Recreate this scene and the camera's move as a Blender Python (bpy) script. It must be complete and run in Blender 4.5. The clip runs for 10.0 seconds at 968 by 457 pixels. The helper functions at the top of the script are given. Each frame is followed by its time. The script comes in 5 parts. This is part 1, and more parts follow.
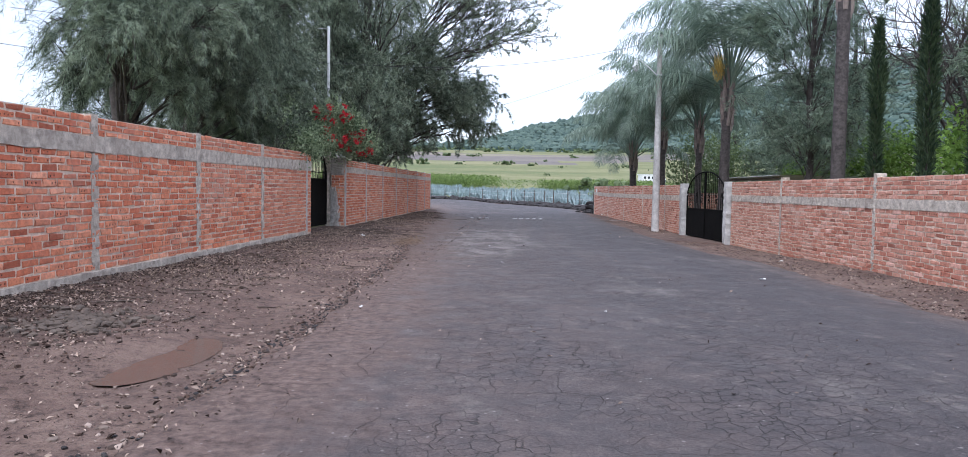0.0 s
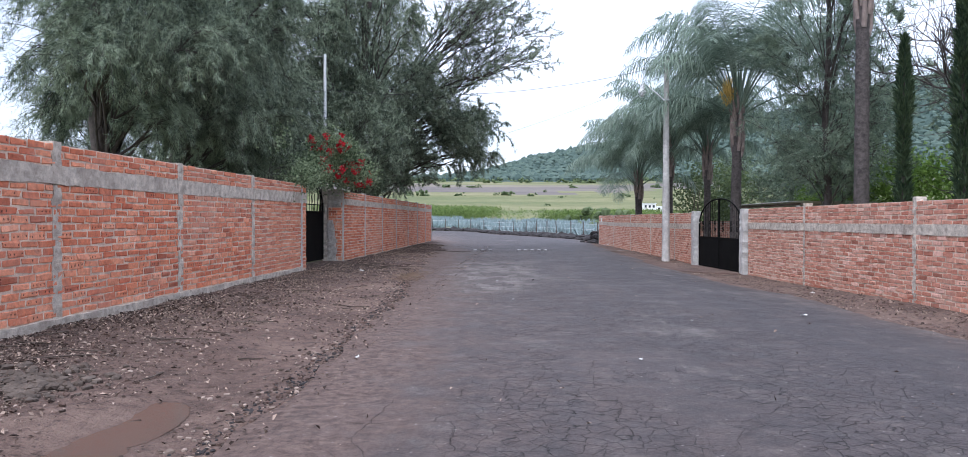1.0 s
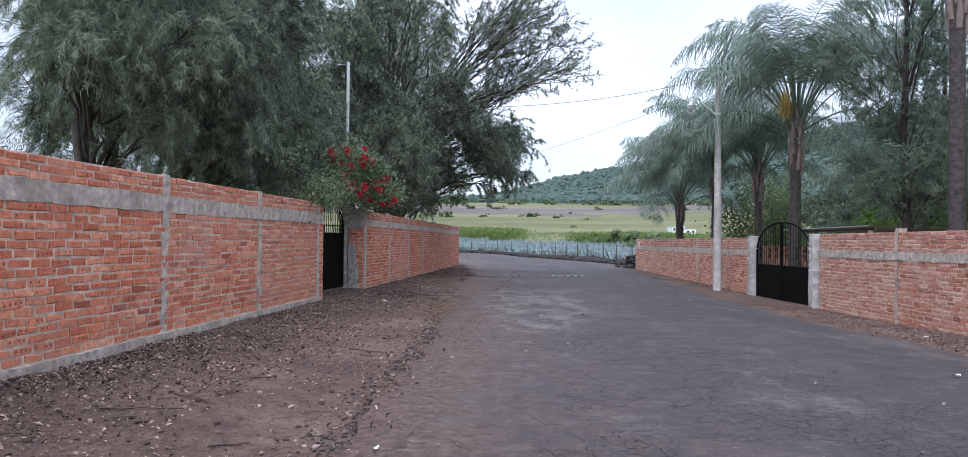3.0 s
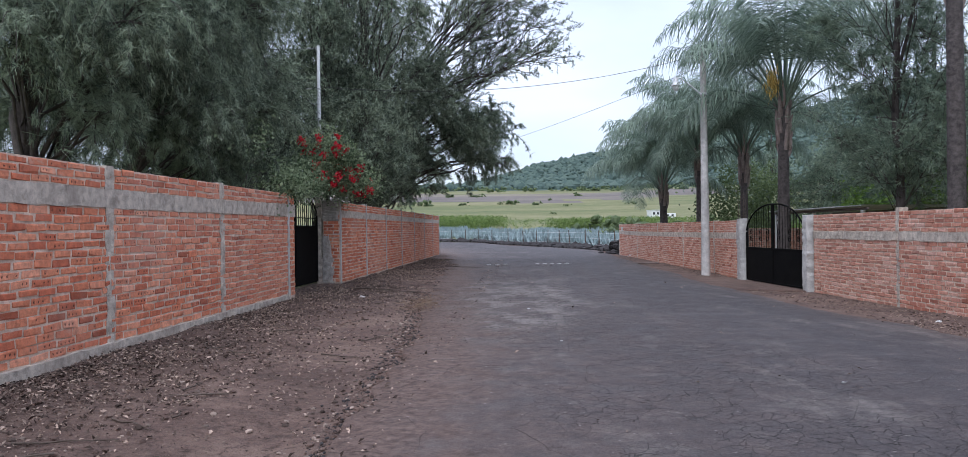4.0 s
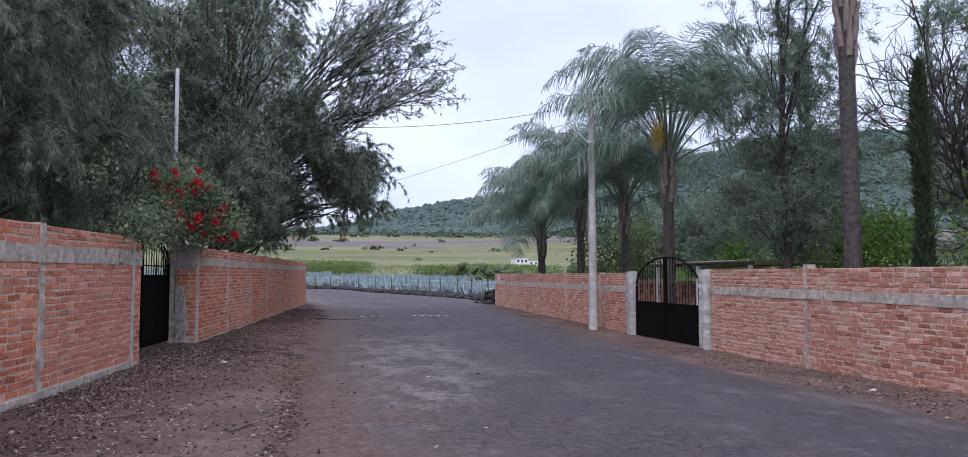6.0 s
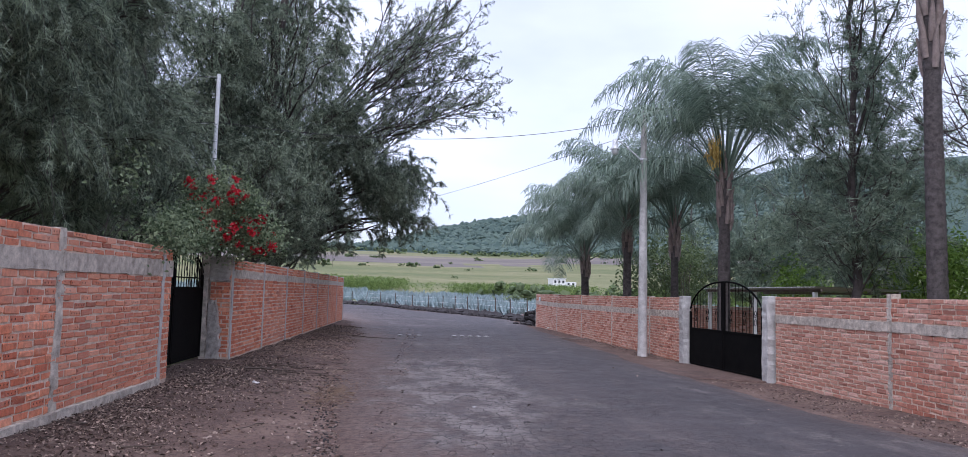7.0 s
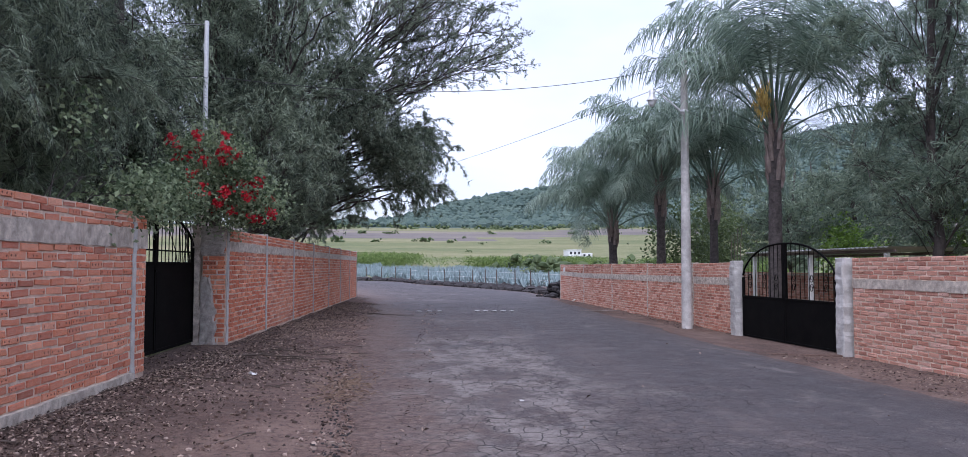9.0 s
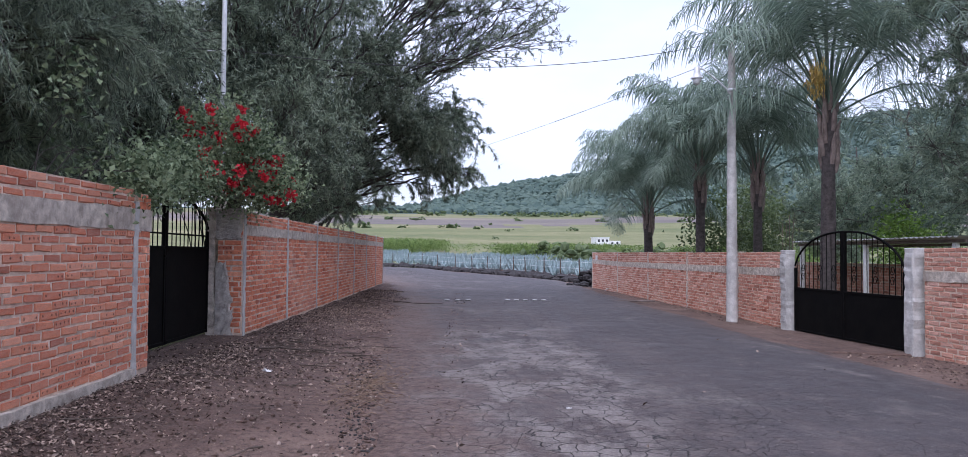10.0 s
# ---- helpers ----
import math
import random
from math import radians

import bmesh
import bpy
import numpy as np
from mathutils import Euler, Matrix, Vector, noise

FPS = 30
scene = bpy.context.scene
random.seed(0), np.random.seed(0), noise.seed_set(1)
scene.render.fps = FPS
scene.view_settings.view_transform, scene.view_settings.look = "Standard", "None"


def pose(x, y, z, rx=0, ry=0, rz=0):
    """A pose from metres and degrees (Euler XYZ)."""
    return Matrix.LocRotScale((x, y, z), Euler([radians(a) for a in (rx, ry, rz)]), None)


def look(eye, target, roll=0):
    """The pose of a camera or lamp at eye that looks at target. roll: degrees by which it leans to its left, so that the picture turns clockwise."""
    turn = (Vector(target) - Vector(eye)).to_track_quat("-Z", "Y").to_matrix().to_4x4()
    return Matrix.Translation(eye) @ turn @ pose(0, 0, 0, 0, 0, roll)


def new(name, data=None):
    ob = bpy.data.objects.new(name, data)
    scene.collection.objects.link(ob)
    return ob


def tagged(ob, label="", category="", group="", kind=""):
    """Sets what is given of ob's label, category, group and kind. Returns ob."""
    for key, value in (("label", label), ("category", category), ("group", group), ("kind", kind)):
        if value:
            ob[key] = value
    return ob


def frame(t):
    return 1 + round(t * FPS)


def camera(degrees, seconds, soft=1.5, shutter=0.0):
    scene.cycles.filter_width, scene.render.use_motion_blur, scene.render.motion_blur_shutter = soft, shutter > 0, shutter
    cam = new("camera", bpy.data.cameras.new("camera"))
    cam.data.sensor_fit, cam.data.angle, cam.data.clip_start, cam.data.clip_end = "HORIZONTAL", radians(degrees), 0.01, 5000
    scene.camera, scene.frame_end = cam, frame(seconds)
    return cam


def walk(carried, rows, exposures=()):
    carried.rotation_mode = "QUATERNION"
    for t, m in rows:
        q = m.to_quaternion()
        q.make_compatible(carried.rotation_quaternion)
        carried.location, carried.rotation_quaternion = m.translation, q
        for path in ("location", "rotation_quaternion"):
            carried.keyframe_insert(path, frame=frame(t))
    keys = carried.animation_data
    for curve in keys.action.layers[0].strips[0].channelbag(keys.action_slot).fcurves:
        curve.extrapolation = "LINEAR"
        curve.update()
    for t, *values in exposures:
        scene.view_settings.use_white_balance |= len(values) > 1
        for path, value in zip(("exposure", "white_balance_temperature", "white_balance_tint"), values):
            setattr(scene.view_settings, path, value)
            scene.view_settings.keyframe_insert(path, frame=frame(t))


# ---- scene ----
cam = camera(65.2, 10.0, soft=0.82)
PATH = [
    (0, (0.559, 0.076, 1.38), (0.458, 2.071, 1.276), 0.9),
    (0.5, (0.41, 0.613, 1.383), (0.396, 2.612, 1.317), -1.9),
    (1, (0.364, 1.18, 1.372), (0.262, 3.177, 1.35), 0.1),
    (1.5, (0.207, 1.63, 1.363), (0.067, 3.625, 1.366), -0.7),
    (2, (0.125, 2.199, 1.369), (0.027, 4.196, 1.368), -0.6),
    (2.2, (0.081, 2.424, 1.403), (-0.06, 4.419, 1.385), -0.1),
    (3.3, (-0.138, 3.708, 1.441), (-0.304, 5.701, 1.487), 0.6),
    (3.5, (-0.14, 3.863, 1.429), (-0.294, 5.857, 1.455), 0.9),
    (4, (-0.226, 4.334, 1.466), (-0.338, 6.331, 1.469), -0.8),
    (4.5, (-0.253, 4.797, 1.541), (-0.314, 6.794, 1.624), 0.8),
    (5, (-0.404, 5.168, 1.568), (-0.264, 7.16, 1.679), -0.3),
    (6.3, (-0.913, 6.428, 1.626), (-0.663, 8.409, 1.748), -0.1),
    (6.5, (-0.957, 6.614, 1.618), (-0.729, 8.599, 1.704), -0.4),
    (7, (-0.955, 7.16, 1.641), (-0.803, 9.147, 1.811), 1.4),
    (7.5, (-1.021, 7.706, 1.637), (-0.929, 9.693, 1.852), 0.5),
    (8, (-1.038, 8.311, 1.575), (-0.938, 10.305, 1.698), 0.6),
    (8.5, (-1.091, 8.85, 1.541), (-1.039, 10.846, 1.667), 1.4),
    (9, (-1.152, 9.392, 1.545), (-1.031, 11.386, 1.646), -0.0),
    (9.5, (-1.176, 9.939, 1.563), (-1.123, 11.935, 1.671), 2.3),
    (10, (-1.253, 10.494, 1.554), (-1.201, 12.492, 1.62), 0.5),
]
EXPOSURES = [(0.0, 0.8, 5960, 15), (0.5, 0.76, 5960, 15), (1.0, 0.81, 5960, 15), (1.5, 0.79, 5960, 15), (2.0, 0.84, 5960, 15), (2.2, 0.8, 5960, 15), (3.5, 0.5, 5960, 15), (4.0, 0.44, 5960, 15), (4.5, 0.5, 6100, 17), (5.0, 0.26, 6100, 18), (6.5, 0.38, 5880, 23), (7.0, 0.44, 5880, 23), (7.5, 0.36, 5880, 23), (8.0, 0.42, 5880, 23), (8.5, 0.58, 5860, 23), (9.0, 0.55, 5840, 23), (9.5, 0.55, 5840, 23), (10.0, 0.57, 5840, 23)]
walk(cam, [(t, look(eye, target, roll)) for t, eye, target, roll in PATH], EXPOSURES)

# ---- world and light: a bright overcast sky ----
SUN_ELEV, SUN_ROT = 52.0, 200.0
world = bpy.data.worlds.new("overcast_sky")
scene.world = world
world.use_nodes = True
wn, wl = world.node_tree.nodes, world.node_tree.links
wn.clear()
w_out = wn.new("ShaderNodeOutputWorld")
w_sky = wn.new("ShaderNodeTexSky")
w_sky.sky_type = 'NISHITA'
w_sky.sun_disc = False
w_sky.sun_elevation, w_sky.sun_rotation = radians(SUN_ELEV), radians(SUN_ROT)
w_bg_sky = wn.new("ShaderNodeBackground")
w_bg_sky.inputs["Strength"].default_value = 0.05
wl.new(w_sky.outputs["Color"], w_bg_sky.inputs["Color"])
w_co = wn.new("ShaderNodeTexCoord")
w_map = wn.new("ShaderNodeMapping")
w_map.inputs["Scale"].default_value = (1.0, 1.0, 2.6)
w_noise = wn.new("ShaderNodeTexNoise")
w_noise.inputs["Scale"].default_value = 1.6
w_noise.inputs["Detail"].default_value = 5.0
w_noise.inputs["Roughness"].default_value = 0.5
w_ramp = wn.new("ShaderNodeValToRGB")
w_ramp.color_ramp.elements[0].position, w_ramp.color_ramp.elements[0].color = 0.4, (0.46, 0.49, 0.57, 1)
w_ramp.color_ramp.elements[1].position, w_ramp.color_ramp.elements[1].color = 0.7, (0.76, 0.79, 0.83, 1)
w_bg = wn.new("ShaderNodeBackground")
# an overcast sky is brighter overhead than at the horizon
w_sep = wn.new("ShaderNodeSeparateXYZ")
w_up = wn.new("ShaderNodeMath")
w_up.operation = 'MAXIMUM'
w_up.inputs[1].default_value = 0.0
w_grad = wn.new("ShaderNodeMath")
w_grad.operation = 'MULTIPLY_ADD'
w_grad.inputs[1].default_value, w_grad.inputs[2].default_value = 0.95, 0.62
wl.new(w_co.outputs["Generated"], w_sep.inputs[0])
wl.new(w_sep.outputs[2], w_up.inputs[0])
wl.new(w_up.outputs[0], w_grad.inputs[0])
wl.new(w_grad.outputs[0], w_bg.inputs["Strength"])
w_add = wn.new("ShaderNodeAddShader")
wl.new(w_co.outputs["Generated"], w_map.inputs["Vector"])
wl.new(w_map.outputs["Vector"], w_noise.inputs["Vector"])
wl.new(w_noise.outputs["Fac"], w_ramp.inputs["Fac"])
wl.new(w_ramp.outputs["Color"], w_bg.inputs["Color"])
wl.new(w_bg.outputs[0], w_add.inputs[0])
wl.new(w_bg_sky.outputs[0], w_add.inputs[1])
wl.new(w_add.outputs[0], w_out.inputs["Surface"])

sun = new("sun", bpy.data.lights.new("sun", 'SUN'))
sun.data.energy, sun.data.angle, sun.data.color = 1.5, radians(45), (1.0, 0.985, 0.96)
_az, _el = radians(SUN_ROT), radians(SUN_ELEV)
sun.matrix_world = look((40 * math.sin(_az) * math.cos(_el), 40 * math.cos(_az) * math.cos(_el), 40 * math.sin(_el)), (0, 0, 0))

rng = np.random.default_rng(7)


# ---- materials ----
class Nodes:
    """A short way to write node materials."""

    def __init__(self, name, rough=0.8, spec=0.3):
        self.mat = bpy.data.materials.new(name)
        self.mat.use_nodes = True
        self.n, self.l = self.mat.node_tree.nodes, self.mat.node_tree.links
        self.b = self.n["Principled BSDF"]
        self.b.inputs["Roughness"].default_value = rough
        self.b.inputs["Specular IOR Level"].default_value = spec

    def link(self, value, socket):
        if isinstance(value, (int, float)):
            socket.default_value = value
        elif isinstance(value, tuple):
            socket.default_value = (*value, 1) if len(value) == 3 and socket.type == 'RGBA' else value
        else:
            self.l.new(value, socket)

    def coord(self, scale=(1, 1, 1), kind="Object"):
        c, m = self.n.new("ShaderNodeTexCoord"), self.n.new("ShaderNodeMapping")
        m.inputs["Scale"].default_value = scale
        self.l.new(c.outputs[kind], m.inputs["Vector"])
        return m.outputs["Vector"]

    def noise(self, scale, vec=None, detail=4.0, rough=0.55, dist=0.0):
        t = self.n.new("ShaderNodeTexNoise")
        t.inputs["Scale"].default_value, t.inputs["Detail"].default_value = scale, detail
        t.inputs["Roughness"].default_value, t.inputs["Distortion"].default_value = rough, dist
        self.l.new(vec if vec is not None else self.coord(), t.inputs["Vector"])
        return t.outputs["Fac"]

    def voronoi(self, scale, vec=None, feature='F1', out="Distance"):
        t = self.n.new("ShaderNodeTexVoronoi")
        t.feature = feature
        t.inputs["Scale"].default_value = scale
        self.l.new(vec if vec is not None else self.coord(), t.inputs["Vector"])
        return t.outputs[out]

    def ramp(self, fac, stops):
        r = self.n.new("ShaderNodeValToRGB")
        el = r.color_ramp.elements
        while len(el) < len(stops):
            el.new(0.5)
        for e, (p, c) in zip(el, stops):
            e.position = p
            e.color = (*c, 1) if isinstance(c, tuple) else (c, c, c, 1)
        self.link(fac, r.inputs["Fac"])
        return r.outputs["Color"]

    def mix(self, fac, a, b, mode='MIX'):
        m = self.n.new("ShaderNodeMix")
        m.data_type, m.blend_type = 'RGBA', mode
        self.link(fac, m.inputs[0])
        self.link(a, m.inputs[6])
        self.link(b, m.inputs[7])
        return m.outputs[2]

    def math(self, op, a, b=0.0, c=0.0):
        m = self.n.new("ShaderNodeMath")
        m.operation = op
        for v, s in zip((a, b, c), m.inputs):
            self.link(v, s)
        return m.outputs[0]

    def xyz(self, vec):
        s = self.n.new("ShaderNodeSeparateXYZ")
        self.l.new(vec, s.inputs[0])
        return s.outputs

    def chance(self):
        """A number of its own for each object and each island of a mesh."""
        o, g = self.n.new("ShaderNodeObjectInfo"), self.n.new("ShaderNodeNewGeometry")
        return self.math('FRACT', self.math('ADD', o.outputs["Random"], g.outputs["Random Per Island"]))

    def bump(self, height, strength=0.3, dist=0.02):
        b = self.n.new("ShaderNodeBump")
        b.inputs["Strength"].default_value, b.inputs["Distance"].default_value = strength, dist
        self.link(height, b.inputs["Height"])
        self.l.new(b.outputs[0], self.b.inputs["Normal"])

    def done(self, color, rough=None):
        self.link(color, self.b.inputs["Base Color"])
        if rough is not None:
            self.link(rough, self.b.inputs["Roughness"])
        return self.mat


def asphalt_material():
    m = Nodes("worn_asphalt", 0.75, 0.35)
    big = m.noise(0.35, detail=3)
    mid = m.noise(2.2, detail=6, rough=0.65)
    streak = m.noise(0.9, m.coord((1.6, 0.12, 1)), detail=5, rough=0.6)
    grit = m.noise(46, detail=6, rough=0.85)
    warp = m.n.new("ShaderNodeVectorMath")
    warp.operation = 'ADD'
    wob = m.n.new("ShaderNodeTexNoise")
    wob.inputs["Scale"].default_value = 5.0
    m.l.new(m.coord(), wob.inputs["Vector"])
    sc = m.n.new("ShaderNodeVectorMath")
    sc.operation = 'SCALE'
    sc.inputs["Scale"].default_value = 0.12
    m.l.new(wob.outputs["Color"], sc.inputs[0])
    m.l.new(m.coord(), warp.inputs[0])
    m.l.new(sc.outputs[0], warp.inputs[1])
    fine = m.voronoi(8.0, warp.outputs[0], 'DISTANCE_TO_EDGE')
    wide = m.voronoi(1.7, warp.outputs[0], 'DISTANCE_TO_EDGE')
    where = m.ramp(m.noise(0.45, detail=4), [(0.43, 0.0), (0.51, 1.0)])
    across = m.xyz(m.coord(kind="UV"))[0]
    where = m.math('MULTIPLY', where, m.ramp(across, [(0.14, 0.0), (0.28, 1.0), (0.52, 1.0), (0.78, 0.25)]))
    # one stretch where the top coat has worn through to pale cracked base
    px, py = m.xyz(m.coord())[0], m.xyz(m.coord())[1]
    ex, ey = m.math('MULTIPLY', m.math('ADD', px, 0.7), 0.56), m.math('MULTIPLY', m.math('ADD', py, -20.5), 0.15)
    worn = m.math('SUBTRACT', 1.25, m.math('SQRT', m.math('ADD', m.math('MULTIPLY', ex, ex), m.math('MULTIPLY', ey, ey))))
    worn = m.math('MULTIPLY', m.ramp(m.math('ADD', worn, m.math('MULTIPLY', mid, 0.5)), [(0.45, 0.0), (0.8, 0.95)]), m.ramp(m.noise(1.6, m.coord((1, 0.6, 1)), detail=7, rough=0.75), [(0.44, 0.0), (0.58, 1.0)]))
    plates = m.voronoi(5.0, warp.outputs[0], 'DISTANCE_TO_EDGE')
    crack_p = m.math('MULTIPLY', m.ramp(plates, [(0.012, 1.0), (0.032, 0.0)]), m.ramp(worn, [(0.05, 0.0), (0.3, 1.0)]))
    where = m.math('MULTIPLY', where, m.ramp(worn, [(0.05, 1.0), (0.3, 0.0)]))
    crack_f = m.math('MULTIPLY', m.ramp(fine, [(0.009, 0.95), (0.027, 0.0)]), where)
    where_w = m.ramp(m.noise(1.1, detail=2), [(0.42, 0.0), (0.6, 1.0)])
    crack_w = m.math('MULTIPLY', m.ramp(wide, [(0.001, 0.7), (0.006, 0.0)]), where_w)
    crack = m.math('MAXIMUM', m.math('MAXIMUM', crack_f, crack_w), crack_p)
    base = m.ramp(m.math('ADD', m.math('MULTIPLY', big, 0.5), m.math('MULTIPLY', mid, 0.5)),
                  [(0.34, (0.036, 0.031, 0.034)), (0.5, (0.072, 0.062, 0.066)), (0.64, (0.135, 0.115, 0.116))])
    base = m.mix(m.ramp(streak, [(0.4, 0.0), (0.6, 0.85)]), base, (0.058, 0.055, 0.063))
    # reddish dust towards the dirt shoulder, tyre-darkened tar on the far lane
    x = m.xyz(m.coord(kind="UV"))[0]
    base = m.mix(m.math('MULTIPLY', m.ramp(x, [(0.42, 0.0), (0.68, 0.7), (0.9, 0.35)]), m.ramp(m.noise(0.5, m.coord((1, 0.3, 1)), detail=5), [(0.36, 0.2), (0.58, 1.0)])), base, (0.055, 0.052, 0.06))
    dust = m.math('MULTIPLY', m.ramp(x, [(0.03, 0.9), (0.16, 0.7), (0.36, 0.35), (0.75, 0.08)]), m.ramp(m.math('ADD', m.math('MULTIPLY', mid, 0.5), m.math('MULTIPLY', m.noise(0.8, detail=5), 0.5)), [(0.34, 0.35), (0.56, 1.0)]))
    dust = m.math('MAXIMUM', dust, m.math('MULTIPLY', m.ramp(x, [(0.88, 0.0), (0.99, 0.9)]), m.ramp(mid, [(0.35, 0.2), (0.6, 1.0)])))
    base = m.mix(dust, base, m.ramp(m.noise(6, detail=7, rough=0.75), [(0.36, (0.06, 0.041, 0.036)), (0.5, (0.125, 0.086, 0.076)), (0.64, (0.2, 0.145, 0.125))]))
    # bleached, worn-through patches
    pale = m.math('MULTIPLY', m.ramp(m.noise(0.5, m.coord((1.3, 0.6, 1)), detail=6, rough=0.7), [(0.55, 0.0), (0.68, 0.75)]), m.ramp(m.noise(9, detail=3), [(0.35, 0.2), (0.6, 1.0)]))
    base = m.mix(pale, base, (0.25, 0.225, 0.21))
    base = m.mix(m.ramp(grit, [(0.5, 0.0), (0.66, 0.65)]), base, (0.17, 0.148, 0.147))
    base = m.mix(m.ramp(grit, [(0.36, 0.8), (0.48, 0.0)]), base, (0.03, 0.027, 0.028))
    blot = m.noise(2.6, detail=10, rough=0.8)
    base = m.mix(m.ramp(blot, [(0.54, 0.0), (0.66, 0.6)]), base, (0.19, 0.16, 0.152))
    base = m.mix(m.ramp(blot, [(0.34, 0.75), (0.47, 0.0)]), base, (0.045, 0.04, 0.043))
    base = m.mix(m.math('MULTIPLY', worn, 0.8), base, m.ramp(grit, [(0.38, (0.15, 0.13, 0.125)), (0.6, (0.36, 0.325, 0.305))]))
    # soil washed over the ragged dirt-side edge
    spill = m.ramp(m.math('ADD', x, m.math('MULTIPLY', m.math('SUBTRACT', m.noise(1.3, detail=7, rough=0.7), 0.5), 0.3)), [(0.05, 1.0), (0.1, 0.75), (0.17, 0.0)])
    earth = m.ramp(m.noise(11, detail=7, rough=0.8), [(0.36, (0.045, 0.03, 0.026)), (0.48, (0.125, 0.084, 0.072)), (0.66, (0.22, 0.16, 0.138))])
    base = m.mix(spill, base, earth)
    base = m.mix(1.0, base, (0.85, 0.83, 0.79), 'MULTIPLY')
    base = m.mix(m.math('MULTIPLY', crack, m.math('SUBTRACT', 0.93, m.math('MULTIPLY', spill, 0.7))), base, (0.014, 0.012, 0.012))
    fleck = m.voronoi(16, None, 'F1', "Distance")
    base = m.mix(m.math('MULTIPLY', m.ramp(fleck, [(0.1, 0.8), (0.2, 0.0)]), m.ramp(m.noise(11, detail=2), [(0.56, 0.0), (0.64, 1.0)])), base, (0.3, 0.27, 0.255))
    h = m.math('SUBTRACT', m.math('ADD', m.math('MULTIPLY', grit, 0.35), m.math('MULTIPLY', mid, 0.35)), m.math('MULTIPLY', crack, 0.9))
    m.bump(h, 0.8, 0.03)
    return m.done(base, m.ramp(mid, [(0.3, 0.6), (0.7, 0.85)]))


def soil_material():
    m = Nodes("damp_soil", 0.9, 0.25)
    big, mid = m.noise(0.6, detail=4), m.noise(4, detail=6, rough=0.7)
    grit = m.voronoi(38)
    base = m.ramp(m.math('ADD', m.math('MULTIPLY', big, 0.5), m.math('MULTIPLY', mid, 0.5)),
                  [(0.32, (0.065, 0.043, 0.037)), (0.5, (0.15, 0.1, 0.086)), (0.66, (0.24, 0.17, 0.145))])
    base = m.mix(m.ramp(grit, [(0.05, 0.45), (0.3, 0.0)]), base, (0.27, 0.21, 0.18))
    clod = m.noise(11, detail=7, rough=0.8)
    base = m.mix(m.ramp(clod, [(0.36, 0.85), (0.48, 0.0)]), base, (0.035, 0.023, 0.02))
    base = m.mix(m.ramp(clod, [(0.54, 0.0), (0.68, 0.6)]), base, (0.25, 0.185, 0.16))
    # leaf mould gathered along the foot of the wall
    mould = m.math('MULTIPLY', m.ramp(m.math('ADD', m.math('MULTIPLY', m.xyz(m.coord())[0], -0.25), -0.55), [(0.2, 0.0), (0.5, 0.4)]), m.ramp(m.noise(2.4, detail=6, rough=0.7), [(0.36, 0.35), (0.56, 1.0)]))
    base = m.mix(mould, base, m.ramp(clod, [(0.4, (0.03, 0.021, 0.018)), (0.6, (0.085, 0.058, 0.047))]))
    m.bump(m.math('ADD', m.math('ADD', m.math('MULTIPLY', mid, 0.7), clod), m.math('MULTIPLY', grit, -0.5)), 0.9, 0.04)
    base = m.mix(1.0, base, (1.0, 0.99, 0.93), 'MULTIPLY')
    return m.done(base, m.ramp(mid, [(0.35, 0.75), (0.6, 0.95)]))


def field_material(name, a, b, c, scale=0.05):
    m = Nodes(name, 0.95, 0.1)
    n1, n2 = m.noise(scale, m.coord((0.35, 1, 1)), detail=5, rough=0.65), m.noise(scale * 9, detail=5, rough=0.7)
    base = m.ramp(m.math('ADD', m.math('MULTIPLY', n1, 0.65), m.math('MULTIPLY', n2, 0.35)), [(0.36, a), (0.5, b), (0.64, c)])
    m.bump(n2, 0.6, 0.4)
    return m.done(base)


